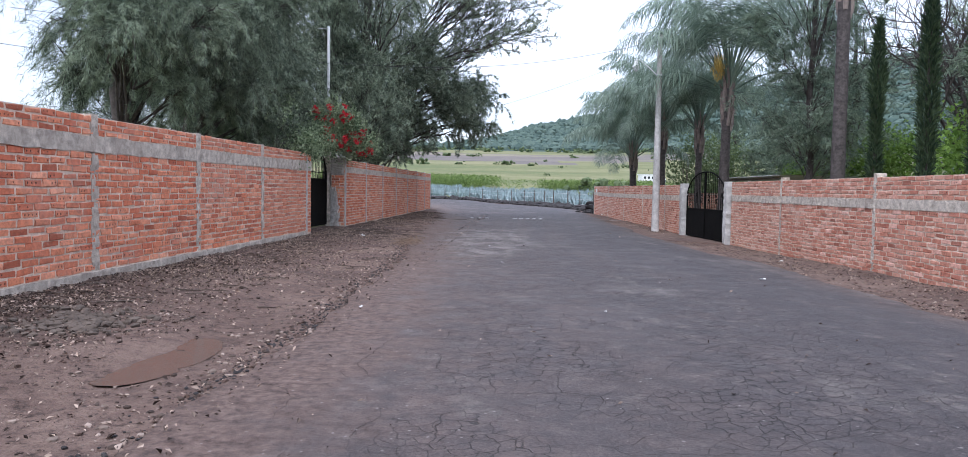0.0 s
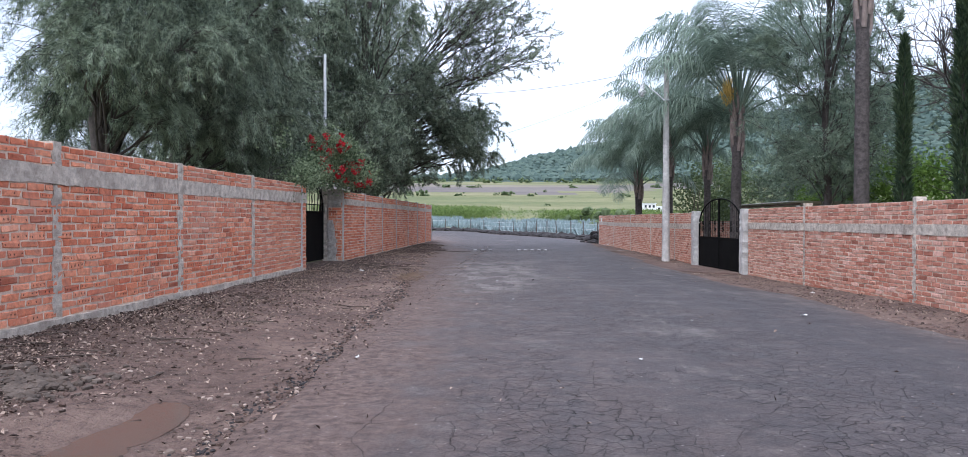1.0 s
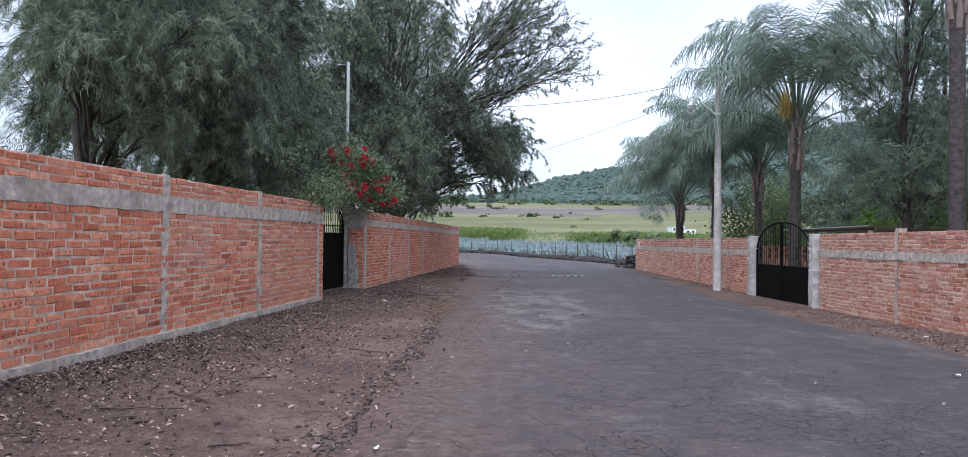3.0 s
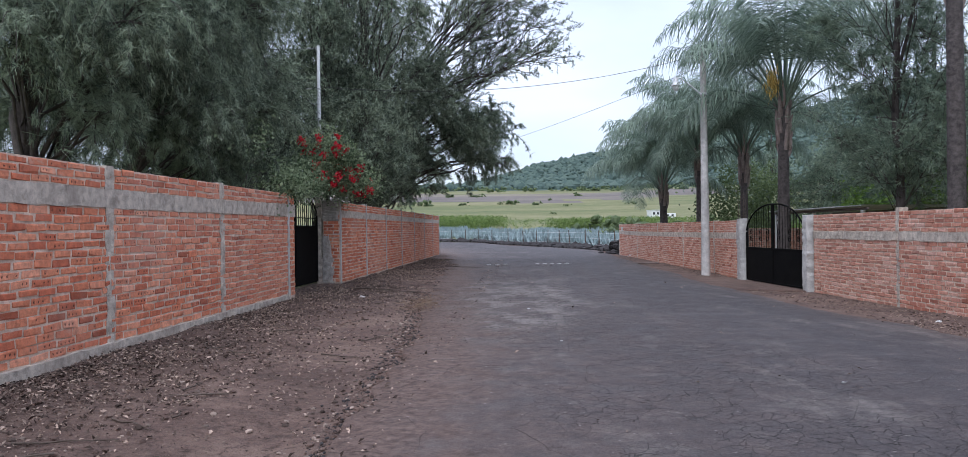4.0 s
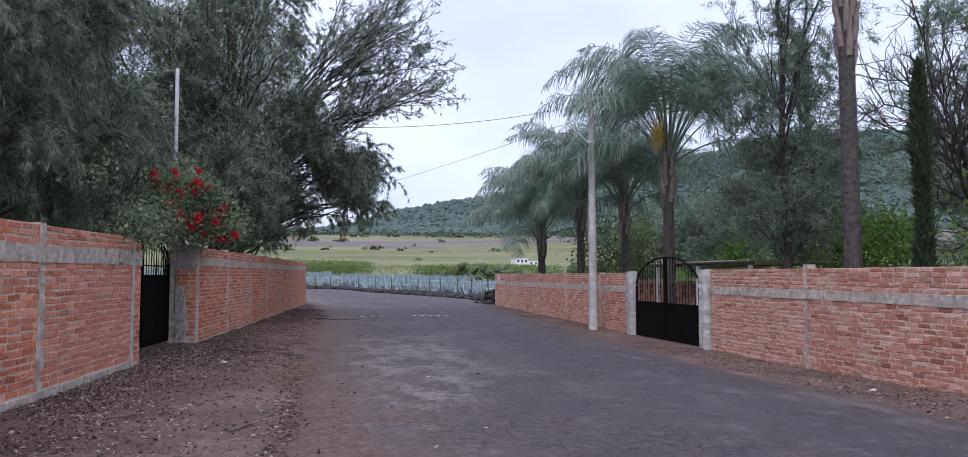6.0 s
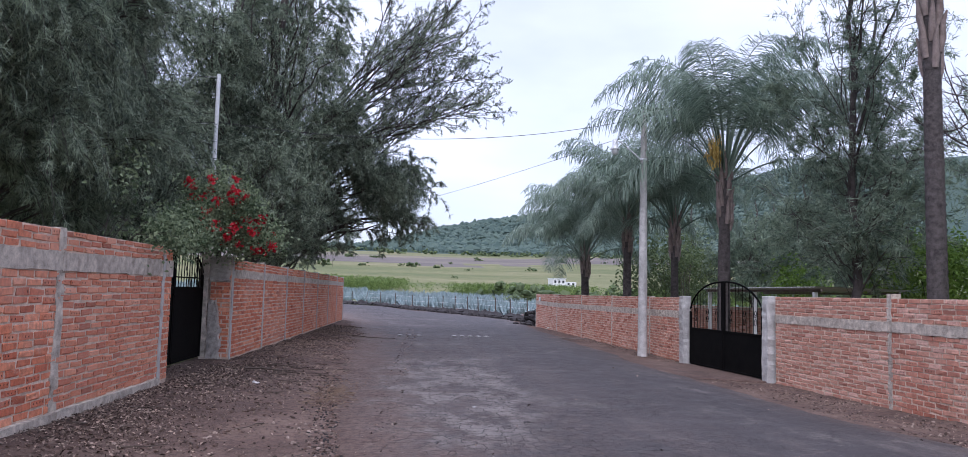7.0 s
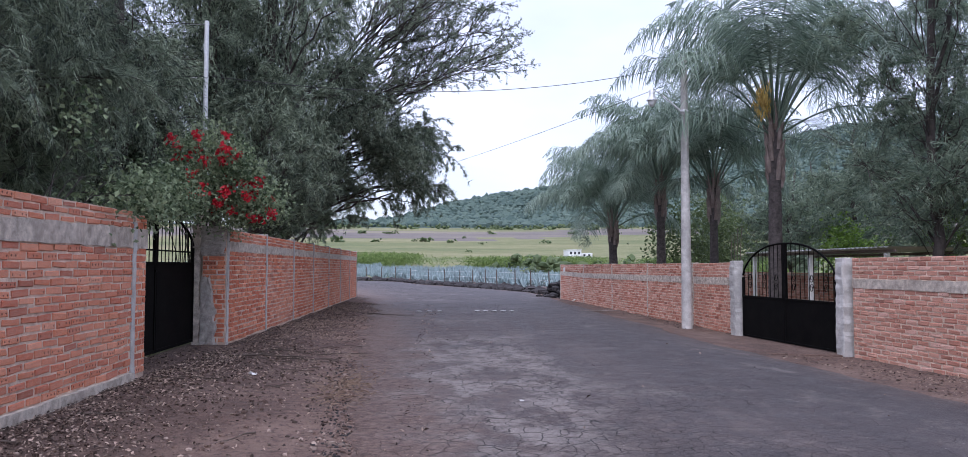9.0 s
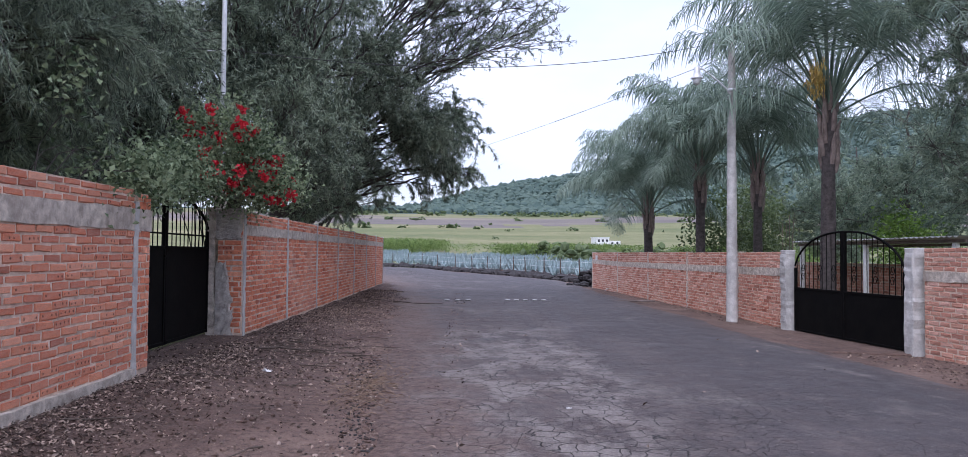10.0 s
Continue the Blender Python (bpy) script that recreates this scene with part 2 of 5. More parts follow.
def brick_material(name, tone, marks):
    m = Nodes(name, 0.9, 0.2)
    r = m.chance()
    r2 = m.math('FRACT', m.math('MULTIPLY', r, 17.31))
    base = m.ramp(r, [(0.0, tuple(v * 0.62 for v in tone[0])), (0.07, tone[0]), (0.5, tone[1]), (0.85, tone[2]), (1.0, (tone[2][0] * 1.15, tone[2][1] * 1.35, tone[2][2] * 1.5))])
    mid, fine = m.noise(14, detail=6, rough=0.7), m.noise(90, detail=3)
    base = m.mix(m.ramp(mid, [(0.3, 0.55), (0.6, 0.0)]), base, (0.13, 0.04, 0.028))
    base = m.mix(m.ramp(fine, [(0.55, 0.0), (0.8, 0.5)]), base, (0.46, 0.24, 0.17))
    wash = m.noise(0.7, detail=5, rough=0.65)
    base = m.mix(m.ramp(wash, [(0.48, 0.0), (0.75, 0.5)]), base, (0.56, 0.4, 0.32))
    smear = m.noise(3.2, m.coord((1, 1, 1.8)), detail=8, rough=0.8)
    base = m.mix(m.ramp(smear, [(0.57, 0.0), (0.7, 0.7)]), base, (0.56, 0.4, 0.31))
    base = m.mix(m.ramp(m.noise(5.5, detail=7, rough=0.8), [(0.3, 0.7), (0.42, 0.0)]), base, (0.2, 0.07, 0.045))
    # thumb marks pressed into the face of some bricks
    uv = m.xyz(m.coord(kind="UV"))
    du = m.math('MULTIPLY', m.math('SUBTRACT', m.math('FRACT', m.math('MULTIPLY', uv[0], 4.0)), 0.5), 0.074)
    dv = m.math('MULTIPLY', m.math('SUBTRACT', m.math('ADD', uv[1], m.math('MULTIPLY', m.math('SUBTRACT', m.noise(8), 0.5), 0.5)), 0.5), 0.07)
    d = m.math('SQRT', m.math('ADD', m.math('MULTIPLY', du, du), m.math('MULTIPLY', dv, dv)))
    slot = m.math('FLOOR', m.math('MULTIPLY', uv[0], 4.0))
    each = m.math('GREATER_THAN', m.math('FRACT', m.math('MULTIPLY', m.math('SINE', m.math('ADD', m.math('MULTIPLY', slot, 12.9), m.math('MULTIPLY', r, 78.2))), 437.5)), 0.42)
    dot = m.math('MULTIPLY', m.ramp(m.math('ADD', d, m.math('MULTIPLY', m.math('SUBTRACT', fine, 0.5), 0.03)), [(0.008, 1.0), (0.015, 0.0)]), m.math('MULTIPLY', m.math('GREATER_THAN', r2, marks), each))
    base = m.mix(m.math('MULTIPLY', dot, 0.85), base, (0.035, 0.02, 0.016))
    m.bump(m.math('SUBTRACT', m.math('ADD', mid, m.math('MULTIPLY', fine, 0.4)), dot), 0.5, 0.012)
    return m.done(base)


def plain_material(name, a, b, rough=0.8, scale=6.0, spec=0.3, metal=0.0, bump=0.3, stain=None):
    m = Nodes(name, rough, spec)
    m.b.inputs["Metallic"].default_value = metal
    n1, n2 = m.noise(scale, detail=6, rough=0.65), m.noise(scale * 12, detail=3)
    base = m.ramp(m.math('ADD', m.math('MULTIPLY', n1, 0.75), m.math('MULTIPLY', n2, 0.25)), [(0.34, a), (0.64, b)])
    if stain:
        base = m.mix(m.ramp(m.noise(1.1, m.coord((1, 1, 0.5)), detail=5, rough=0.7), [(0.5, 0.0), (0.7, 0.7)]), base, stain)
    m.bump(m.math('ADD', n1, m.math('MULTIPLY', n2, 0.5)), bump, 0.02)
    return m.done(base)


def leaf_material(name, dark, lit, rough=0.6, pass_light=0.4, own=0.4):
    """Leaves that let some light pass."""
    m = Nodes(name, rough, 0.25)
    r = m.chance()
    patch = m.noise(1.7, detail=5, rough=0.65)
    base = m.ramp(m.math('ADD', m.math('MULTIPLY', r, own), m.math('MULTIPLY', patch, 1.0 - own)), [(0.34, dark), (0.66 if own < 0.5 else 0.95, lit)])
    tr = m.n.new("ShaderNodeBsdfTranslucent")
    m.l.new(base, tr.inputs["Color"])
    mx = m.n.new("ShaderNodeMixShader")
    mx.inputs[0].default_value = pass_light
    m.done(base)
    out = m.n["Material Output"]
    m.l.new(m.b.outputs[0], mx.inputs[1])
    m.l.new(tr.outputs[0], mx.inputs[2])
    m.l.new(mx.outputs[0], out.inputs["Surface"])
    return m.mat


ASPHALT = asphalt_material()
SOIL = soil_material()
MEADOW = field_material("meadow_grass", (0.1, 0.125, 0.055), (0.165, 0.175, 0.085), (0.26, 0.235, 0.135), 0.03)
PLOUGHED = field_material("ploughed_earth", (0.115, 0.102, 0.098), (0.165, 0.145, 0.132), (0.25, 0.22, 0.15), 0.02)
# distance haze is put into the hill colour: green shifted towards blue
WOODLAND_HAZE_TINT = field_material("woodland_floor_haze_tint", (0.05, 0.078, 0.068), (0.062, 0.095, 0.08), (0.08, 0.115, 0.09), 0.02)
BRICK_L = brick_material("red_brick", ((0.6, 0.175, 0.095), (0.7, 0.235, 0.125), (0.79, 0.31, 0.175)), 0.66)
BRICK_R = brick_material("dusty_red_brick", ((0.5, 0.195, 0.13), (0.59, 0.27, 0.185), (0.69, 0.36, 0.26)), 0.85)
CEMENT = plain_material("weathered_cement", (0.24, 0.22, 0.2), (0.56, 0.52, 0.46), 0.95, 7, bump=1.0, stain=(0.2, 0.18, 0.165))
MORTAR = plain_material("mortar", (0.4, 0.29, 0.22), (0.8, 0.63, 0.5), 0.95, 7, bump=0.8)
CONCRETE = plain_material("rough_concrete", (0.27, 0.23, 0.19), (0.72, 0.64, 0.54), 0.9, 9, bump=0.9, stain=(0.25, 0.2, 0.165))
PALE_CONCRETE = plain_material("pale_concrete", (0.34, 0.33, 0.31), (0.6, 0.585, 0.555), 0.9, 6, bump=0.6, stain=(0.28, 0.27, 0.255))
BLACK_PAINT = plain_material("black_gate_paint", (0.002, 0.002, 0.0025), (0.007, 0.0065, 0.006), 0.75, 3, 0.06, bump=0.15)
STEEL = plain_material("galvanised_steel", (0.58, 0.59, 0.6), (0.76, 0.77, 0.78), 0.45, 20, 0.5, 0.15, 0.1)
CABLE = plain_material("black_cable", (0.03, 0.03, 0.03), (0.06, 0.06, 0.06), 0.6)
WHITE_PAINT = plain_material("white_paint", (0.62, 0.62, 0.6), (0.8, 0.8, 0.78), 0.6, 3)
BARK = plain_material("grey_brown_bark", (0.036, 0.03, 0.028), (0.095, 0.08, 0.072), 0.95, 7, bump=0.8)
PALM_BARK = plain_material("ringed_palm_bark", (0.035, 0.03, 0.029), (0.12, 0.103, 0.097), 0.95, 9, bump=0.7)
PALM_BOOT = plain_material("dry_palm_boots", (0.15, 0.115, 0.1), (0.33, 0.265, 0.235), 0.9, 5, bump=0.6)
# wide colour range: its patches stand in for lit tufts and shaded hollows
NEEDLES = leaf_material("casuarina_needles", (0.048, 0.07, 0.053), (0.36, 0.43, 0.3), 0.6, 0.32)
# needle colour is lightened to stand in for pale haze over the conifers
NEEDLES_DARK = leaf_material("conifer_needles", (0.11, 0.16, 0.12), (0.32, 0.39, 0.28), 0.6, 0.45)
PALM_LEAF = leaf_material("palm_leaflets", (0.14, 0.2, 0.155), (0.36, 0.45, 0.355), 0.36)
CYPRESS_LEAF = leaf_material("cypress_scales", (0.03, 0.055, 0.032), (0.09, 0.13, 0.065))
IVY_LEAF = leaf_material("climber_leaves", (0.07, 0.11, 0.055), (0.36, 0.44, 0.26), 0.45)
BRIGHT_LEAF = leaf_material("fresh_green_leaves", (0.09, 0.17, 0.03), (0.26, 0.4, 0.09), 0.5)
BRACT = leaf_material("crimson_bracts", (0.4, 0.008, 0.02), (0.72, 0.045, 0.06), 0.5, 0.3)
CORN_LEAF = leaf_material("maize_leaves", (0.085, 0.14, 0.035), (0.22, 0.3, 0.09), 0.6)
AGAVE_LEAF = leaf_material("blue_agave_leaves", (0.2, 0.275, 0.275), (0.3, 0.375, 0.375), 0.7, 0.05)
# far crowns carry the same bluish haze tint in their base colour
FAR_TREE_HAZE_TINT = leaf_material("woodland_crowns_haze_tint", (0.055, 0.088, 0.075), (0.095, 0.135, 0.108), 0.9, 0.0)
SHRUB = leaf_material("shrub_leaves", (0.09, 0.13, 0.06), (0.17, 0.22, 0.1), 0.7)
DRY_LEAF = leaf_material("dry_leaf_litter", (0.042, 0.028, 0.022), (0.52, 0.4, 0.32), 0.9, 0.0, 0.85)
STONE = leaf_material("dusty_stones", (0.06, 0.043, 0.035), (0.42, 0.33, 0.27), 0.95, 0.0, 0.8)
LAVA = plain_material("dark_volcanic_rock", (0.018, 0.016, 0.017), (0.06, 0.054, 0.052), 0.95, 6, bump=0.9)
TWIG = plain_material("dead_twigs", (0.05, 0.038, 0.03), (0.14, 0.11, 0.09), 0.95)
SHEET_METAL = plain_material("weathered_roof_sheet", (0.34, 0.34, 0.34), (0.58, 0.58, 0.57), 0.6, 4, 0.4, 0.2, 0.2, stain=(0.3, 0.27, 0.25))
DUSTY_SLAB = plain_material("dusty_slab", (0.13, 0.105, 0.095), (0.24, 0.2, 0.18), 0.95, 4, stain=(0.12, 0.09, 0.08))
STRAW = plain_material("dry_straw", (0.15, 0.1, 0.07), (0.3, 0.215, 0.15), 0.9, 3)
GOLD = plain_material("yellow_palm_flowers", (0.5, 0.33, 0.08), (0.7, 0.52, 0.18), 0.8, 14)
GLASS_LAMP = plain_material("frosted_lamp_glass", (0.6, 0.62, 0.62), (0.75, 0.76, 0.76), 0.25, 3, 0.5)
DARK_GLASS = plain_material("dark_window_pane", (0.02, 0.025, 0.03), (0.05, 0.055, 0.06), 0.15, 3, 0.5)
PUDDLE = Nodes("muddy_water", 0.18, 0.3).done((0.098, 0.07, 0.057))
PAINT_MARK = plain_material("worn_road_paint", (0.22, 0.21, 0.2), (0.55, 0.54, 0.52), 0.8, 12)


# ---- mesh helpers ----
def mesh_from(name, verts, faces, mat, smooth=False):
    me = bpy.data.meshes.new(name)
    verts, faces = np.asarray(verts, dtype=np.float32), np.asarray(faces, dtype=np.int32)
    k = faces.shape[1]
    me.vertices.add(len(verts))
    me.vertices.foreach_set("co", verts.ravel())
    me.loops.add(faces.size)
    me.loops.foreach_set("vertex_index", faces.ravel())
    me.polygons.add(len(faces))
    me.polygons.foreach_set("loop_start", np.arange(0, faces.size, k, dtype=np.int32))
    me.polygons.foreach_set("use_smooth", np.full(len(faces), smooth))
    me.update(calc_edges=True)
    for one in (mat if isinstance(mat, (list, tuple)) else [mat]):
        me.materials.append(one)
    return me


def child(ob, parent):
    if parent is not None:
        ob.parent = parent
        ob.matrix_parent_inverse = parent.matrix_basis.inverted()
    return ob


def sheet(name, verts, faces, mat, parent=None, label="", smooth=False, kind=""):
    ob = child(new(name, mesh_from(name, verts, faces, mat, smooth)), parent)
    return tagged(ob, label, kind=kind)


def part(name, bm, mat, parent=None, label=""):
    me = bpy.data.meshes.new(name)
    bm.to_mesh(me)
    bm.free()
    me.materials.append(mat)
    return tagged(child(new(name, me), parent), label)


def thing(name, place, label, category, group="", kind=""):
    ob = new(name)
    ob.matrix_basis = Matrix.Translation(place)
    ob.empty_display_size = 0.2
    return tagged(ob, label, category, group, kind)


def add_box(bm, size, m, bevel=0.0):
    r = bmesh.ops.create_cube(bm, size=1.0, matrix=m @ Matrix.Diagonal((*size, 1)))
    if bevel:
        es = list({e for v in r["verts"] for e in v.link_edges})
        bmesh.ops.bevel(bm, geom=es, offset=bevel, segments=1, affect='EDGES', clamp_overlap=True)


def box(name, size, m, mat, parent=None, bevel=0.01, label=""):
    bm = bmesh.new()
    add_box(bm, size, m, bevel)
    return part(name, bm, mat, parent, label)


def tube_arrays(points, radii, sides=6):
    """Vertices and faces of a tube along points."""
    p = np.asarray(points, dtype=float)
    r = np.broadcast_to(np.asarray(radii, dtype=float), (len(p),))
    t = np.gradient(p, axis=0)
    t /= np.linalg.norm(t, axis=1)[:, None] + 1e-9
    ref = np.where(np.abs(t[:, 2:3]) > 0.9, np.array([[1.0, 0, 0]]), np.array([[0, 0, 1.0]]))
    u = np.cross(t, ref)
    u /= np.linalg.norm(u, axis=1)[:, None] + 1e-9
    v = np.cross(t, u)
    a = np.linspace(0, 2 * np.pi, sides, endpoint=False)
    ring = p[:, None] + r[:, None, None] * (np.cos(a)[None, :, None] * u[:, None] + np.sin(a)[None, :, None] * v[:, None])
    i, j = np.meshgrid(np.arange(len(p) - 1), np.arange(sides), indexing="ij")
    k = (j + 1) % sides
    f = np.stack([i * sides + j, i * sides + k, (i + 1) * sides + k, (i + 1) * sides + j], -1).reshape(-1, 4)
    return ring.reshape(-1, 3), f


def join_arrays(pieces):
    vs, fs, n = [], [], 0
    for v, f in pieces:
        vs.append(v)
        fs.append(np.asarray(f) + n)
        n += len(v)
    return np.concatenate(vs), np.concatenate(fs)


def tubes(name, lines, mat, parent=None, sides=6, label=""):
    v, f = join_arrays([tube_arrays(p, r, sides) for p, r in lines])
    return sheet(name, v, f, mat, parent, label, smooth=True)


def unit(v):
    return v / (np.linalg.norm(v, axis=-1, keepdims=True) + 1e-9)


def blades(points, ways, length, width):
    """Narrow leaf blades: two triangles each, bent down half way."""
    n = len(points)
    side = unit(np.cross(ways, rng.normal(size=(n, 3))))
    length, width = np.broadcast_to(length, (n,))[:, None], np.broadcast_to(width, (n,))[:, None]
    mid = points + ways * length * 0.5
    tip = mid + unit(ways + np.array([0, 0, -0.55])) * length * 0.5
    v = np.stack([points - side * width * 0.25, mid - side * width * 0.5, mid + side * width * 0.5, tip], 1).reshape(-1, 3)
    k = np.arange(n)[:, None] * 4
    return v, np.concatenate([k + np.array([[0, 1, 2]]), k + np.array([[1, 3, 2]])])


def needles_of(points, ways, length, width):
    """Fine needles: one narrow triangle each."""
    n = len(points)
    side = unit(np.cross(ways, rng.normal(size=(n, 3)))) * (np.broadcast_to(width, (n,)) * 0.5)[:, None]
    tip = points + ways * np.broadcast_to(length, (n,))[:, None]
    return np.stack([points - side, points + side, tip], 1).reshape(-1, 3), np.arange(n * 3).reshape(-1, 3)


def leaves(points, normals, size, aspect=0.6):
    """Broad leaves: a folded diamond of two triangles each."""
    n = len(points)
    a = unit(np.cross(normals, rng.normal(size=(n, 3))))
    b = unit(np.cross(normals, a))
    size = np.broadcast_to(size, (n,))[:, None]
    lift = normals * size * 0.18
    v = np.stack([points - a * size * 0.5, points - b * size * 0.5 * aspect + lift, points + a * size * 0.5, points + b * size * 0.5 * aspect + lift], 1).reshape(-1, 3)
    k = np.arange(n)[:, None] * 4
    return v, np.concatenate([k + np.array([[0, 1, 2]]), k + np.array([[0, 2, 3]])])


def blob_arrays(centres, sizes, squash=0.75, rough=0.25, level=1):
    """Many uneven lumps in one go."""
    bm = bmesh.new()
    bmesh.ops.create_icosphere(bm, subdivisions=level, radius=1.0)
    bm.verts.ensure_lookup_table()
    uv_ = np.array([v.co[:] for v in bm.verts])
    uf = np.array([[v.index for v in f.verts] for f in bm.faces])
    bm.free()
    n = len(centres)
    sizes = np.broadcast_to(np.asarray(sizes, dtype=float), (n,))
    jit = 1 + rng.normal(scale=rough, size=(n, len(uv_), 1))
    stretch = rng.uniform(0.75, 1.3, (n, 1, 3)) * np.array([1, 1, squash])
    v = np.asarray(centres)[:, None] + uv_[None] * jit * stretch * sizes[:, None, None]
    f = uf[None] + (np.arange(n) * len(uv_))[:, None, None]
    return v.reshape(-1, 3), f.reshape(-1, 3)


# ---- the lie of the land ----
RIGHT_BASE = ([-60, 0, 14.9, 20, 24, 28.6, 30.3, 47, 60], [0.0, 0.02, -0.08, -0.2, -0.24, -0.24, -0.2, -0.08, -0.1])
ROAD_Y = [-60, 0, 7, 10, 15, 19.5, 24, 34, 45, 55, 66, 76, 84, 92]
ROAD_LEFT = [-1.4, -1.45, -1.5, -1.6, -1.85, -2.35, -2.8, -3.3, -4.7, -7.2, -11.5, -19, -30, -50]
ROAD_RIGHT = [5.7, 5.7, 5.7, 5.65, 5.6, 5.3, 4.9, 4.7, 4.6, 4.6, 1.6, -2.6, -8.0, -18.0]
FENCE = [(12, 48.5), (6.6, 54.5), (3.9, 63.5), (0.3, 75), (-9.5, 90), (-26, 104), (-60, 118)]


def smooth01(v):
    v = np.clip(v, 0, 1)
    return v * v * (3 - 2 * v)


def waves(x, y, scale, seed):
    """A cheap smooth relief from crossed waves, about -1 to 1."""
    r = np.random.default_rng(seed)
    out = np.zeros(np.broadcast(x, y).shape)
    for k in range(7):
        a, f, ph = r.uniform(0, 6.28), scale * 1.45 ** k, r.uniform(0, 6.28)
        out = out + np.sin(f * (x * np.cos(a) + y * np.sin(a)) + ph + 1.3 * np.sin(0.7 * f * (x * np.sin(a) - y * np.cos(a)) + ph * 2)) * 0.72 ** k
    return out / 2.4


def land(x, y):
    """Height of the ground at x, y."""
    x, y = np.asarray(x, dtype=float), np.asarray(y, dtype=float)
    zr = np.interp(y, *RIGHT_BASE)
    z = np.where(x < -1.8, np.interp(x, [-5.2, -4.2, -3.3, -1.8], [0.17, 0.11, 0.03, -0.03]), np.interp(x, [-1.8, 2.5, 4.8], [-0.03, -0.015, 0.0]))
    t = smooth01((x - 3.0) / 3.6)
    z = z * (1 - t) + zr * t
    left = np.interp(y, ROAD_Y, ROAD_LEFT)
    right = np.interp(y, ROAD_Y, ROAD_RIGHT)
    off = np.clip(np.maximum(left - x, x - right) * 2.5, 0, 1) * smooth01((60 - y) / 15)
    z = z + off * (0.022 * waves(x, y, 2.1, 3) + 0.012 * waves(x, y, 9.0, 4))
    # wheel rut in the dirt shoulder
    z = z - 0.05 * np.exp(-((x + 2.35 + 0.12 * np.sin(y * 0.5)) / 0.32) ** 2) * smooth01((16 - y) / 6)
    # fields rising to the hills
    r, az = np.hypot(x, y), np.arctan2(x, y)
    far = np.interp(r, [0, 95, 150, 300, 640, 760], [0, 0, 1.2, 10.5, 33, 42]) * smooth01((np.cos(az) + 0.1) / 0.5)
    ridge = 1.6 + 1350 * np.interp(az, [-1.6, -0.5, -0.12, -0.06, 0.02, 0.09, 0.16, 0.3, 0.5, 0.8, 1.6], [0.02, 0.028, 0.04, 0.058, 0.083, 0.096, 0.104, 0.13, 0.165, 0.17, 0.05])
    up = smooth01((r - 700) / 700) ** 1.1
    down = smooth01((r - 1350) / 900)
    hill = up * (ridge - 40) * (1 - 0.75 * down) + up * 7 * waves(x, y, 0.012, 9)
    return z + far + hill


def spaced(lo, hi, step, out, grow=1.13):
    """Grid lines: even between lo and hi, wider and wider out to the limits."""
    mid = np.arange(lo, hi, step)
    up_, s = [], step
    v = hi
    while v < out[1]:
        up_.append(v)
        s = min(s * grow, 45)
        v += s
    dn, s, v = [], step, lo - step
    while v > out[0]:
        dn.append(v)
        s = min(s * grow, 45)
        v -= s
    return np.array(dn[::-1] + list(mid) + up_)


gx, gy = spaced(-5.6, 7.8, 0.16, (-1800, 2300)), spaced(3.0, 36.0, 0.18, (-400, 2600), 1.09)
GX, GY = np.meshgrid(gx, gy, indexing="ij")
gv = np.stack([GX, GY, land(GX, GY)], -1).reshape(-1, 3)
ii, jj = np.meshgrid(np.arange(len(gx) - 1), np.arange(len(gy) - 1), indexing="ij")
w_ = len(gy)
gf = np.stack([ii * w_ + jj, (ii + 1) * w_ + jj, (ii + 1) * w_ + jj + 1, ii * w_ + jj + 1], -1).reshape(-1, 4)
ground = sheet("ground", gv, gf, [SOIL, MEADOW, PLOUGHED, WOODLAND_HAZE_TINT], None, "bare damp soil running out to green fields and a wooded hill", True, "structure")
fc = gv[gf].mean(1)
fr, faz = np.hypot(fc[:, 0], fc[:, 1]), np.arctan2(fc[:, 0], fc[:, 1])
edge = fr + 22 * waves(fc[:, 0], fc[:, 1], 0.02, 12)
zone = np.zeros(len(gf), dtype=np.int32)
zone[fr > 128] = 1
zone[(edge > 340) & (edge < 620) & (waves(fc[:, 0], fc[:, 1] * 2, 0.012, 5) > -0.15)] = 2
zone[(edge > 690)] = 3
zone[(fc[:, 0] < -5.6) & (fr < 110)] = 1
zone[(fc[:, 0] > 8.2) & (fr < 110)] = 1
ground.data.polygons.foreach_set("material_index", zone)
tagged(ground, category="ground")

# ---- road ----
ry = np.concatenate([np.arange(-20, 60, 0.2), np.arange(60, 92, 0.5)])
rl, rr = np.interp(ry, ROAD_Y, ROAD_LEFT), np.interp(ry, ROAD_Y, ROAD_RIGHT)
rl = rl + np.interp(ry, [0, 14, 22], [0.1, 0.12, 0.3]) * waves(ry, 0 * ry, 1.3, 21) + 0.06 * waves(ry, 0 * ry + 5, 5.0, 22)
rr = rr + 0.2 * waves(ry, 0 * ry + 9, 0.8, 23) + 0.08 * waves(ry, 0 * ry, 5.0, 24)
cols = 44
u_ = np.linspace(0, 1, cols)
RX = rl[:, None] * (1 - u_) + rr[:, None] * u_
RY = np.repeat(ry[:, None], cols, 1)
RZ = land(RX, RY) + np.interp(RY, [12, 20], [0.045, 0.022]) + 0.006 * waves(RX, RY, 1.5, 25)
RZ[:, 0] -= 0.085
RZ[:, 1] -= 0.012
RZ[:, -1] -= 0.085
RX[:, 1] = RX[:, 0] + 0.05
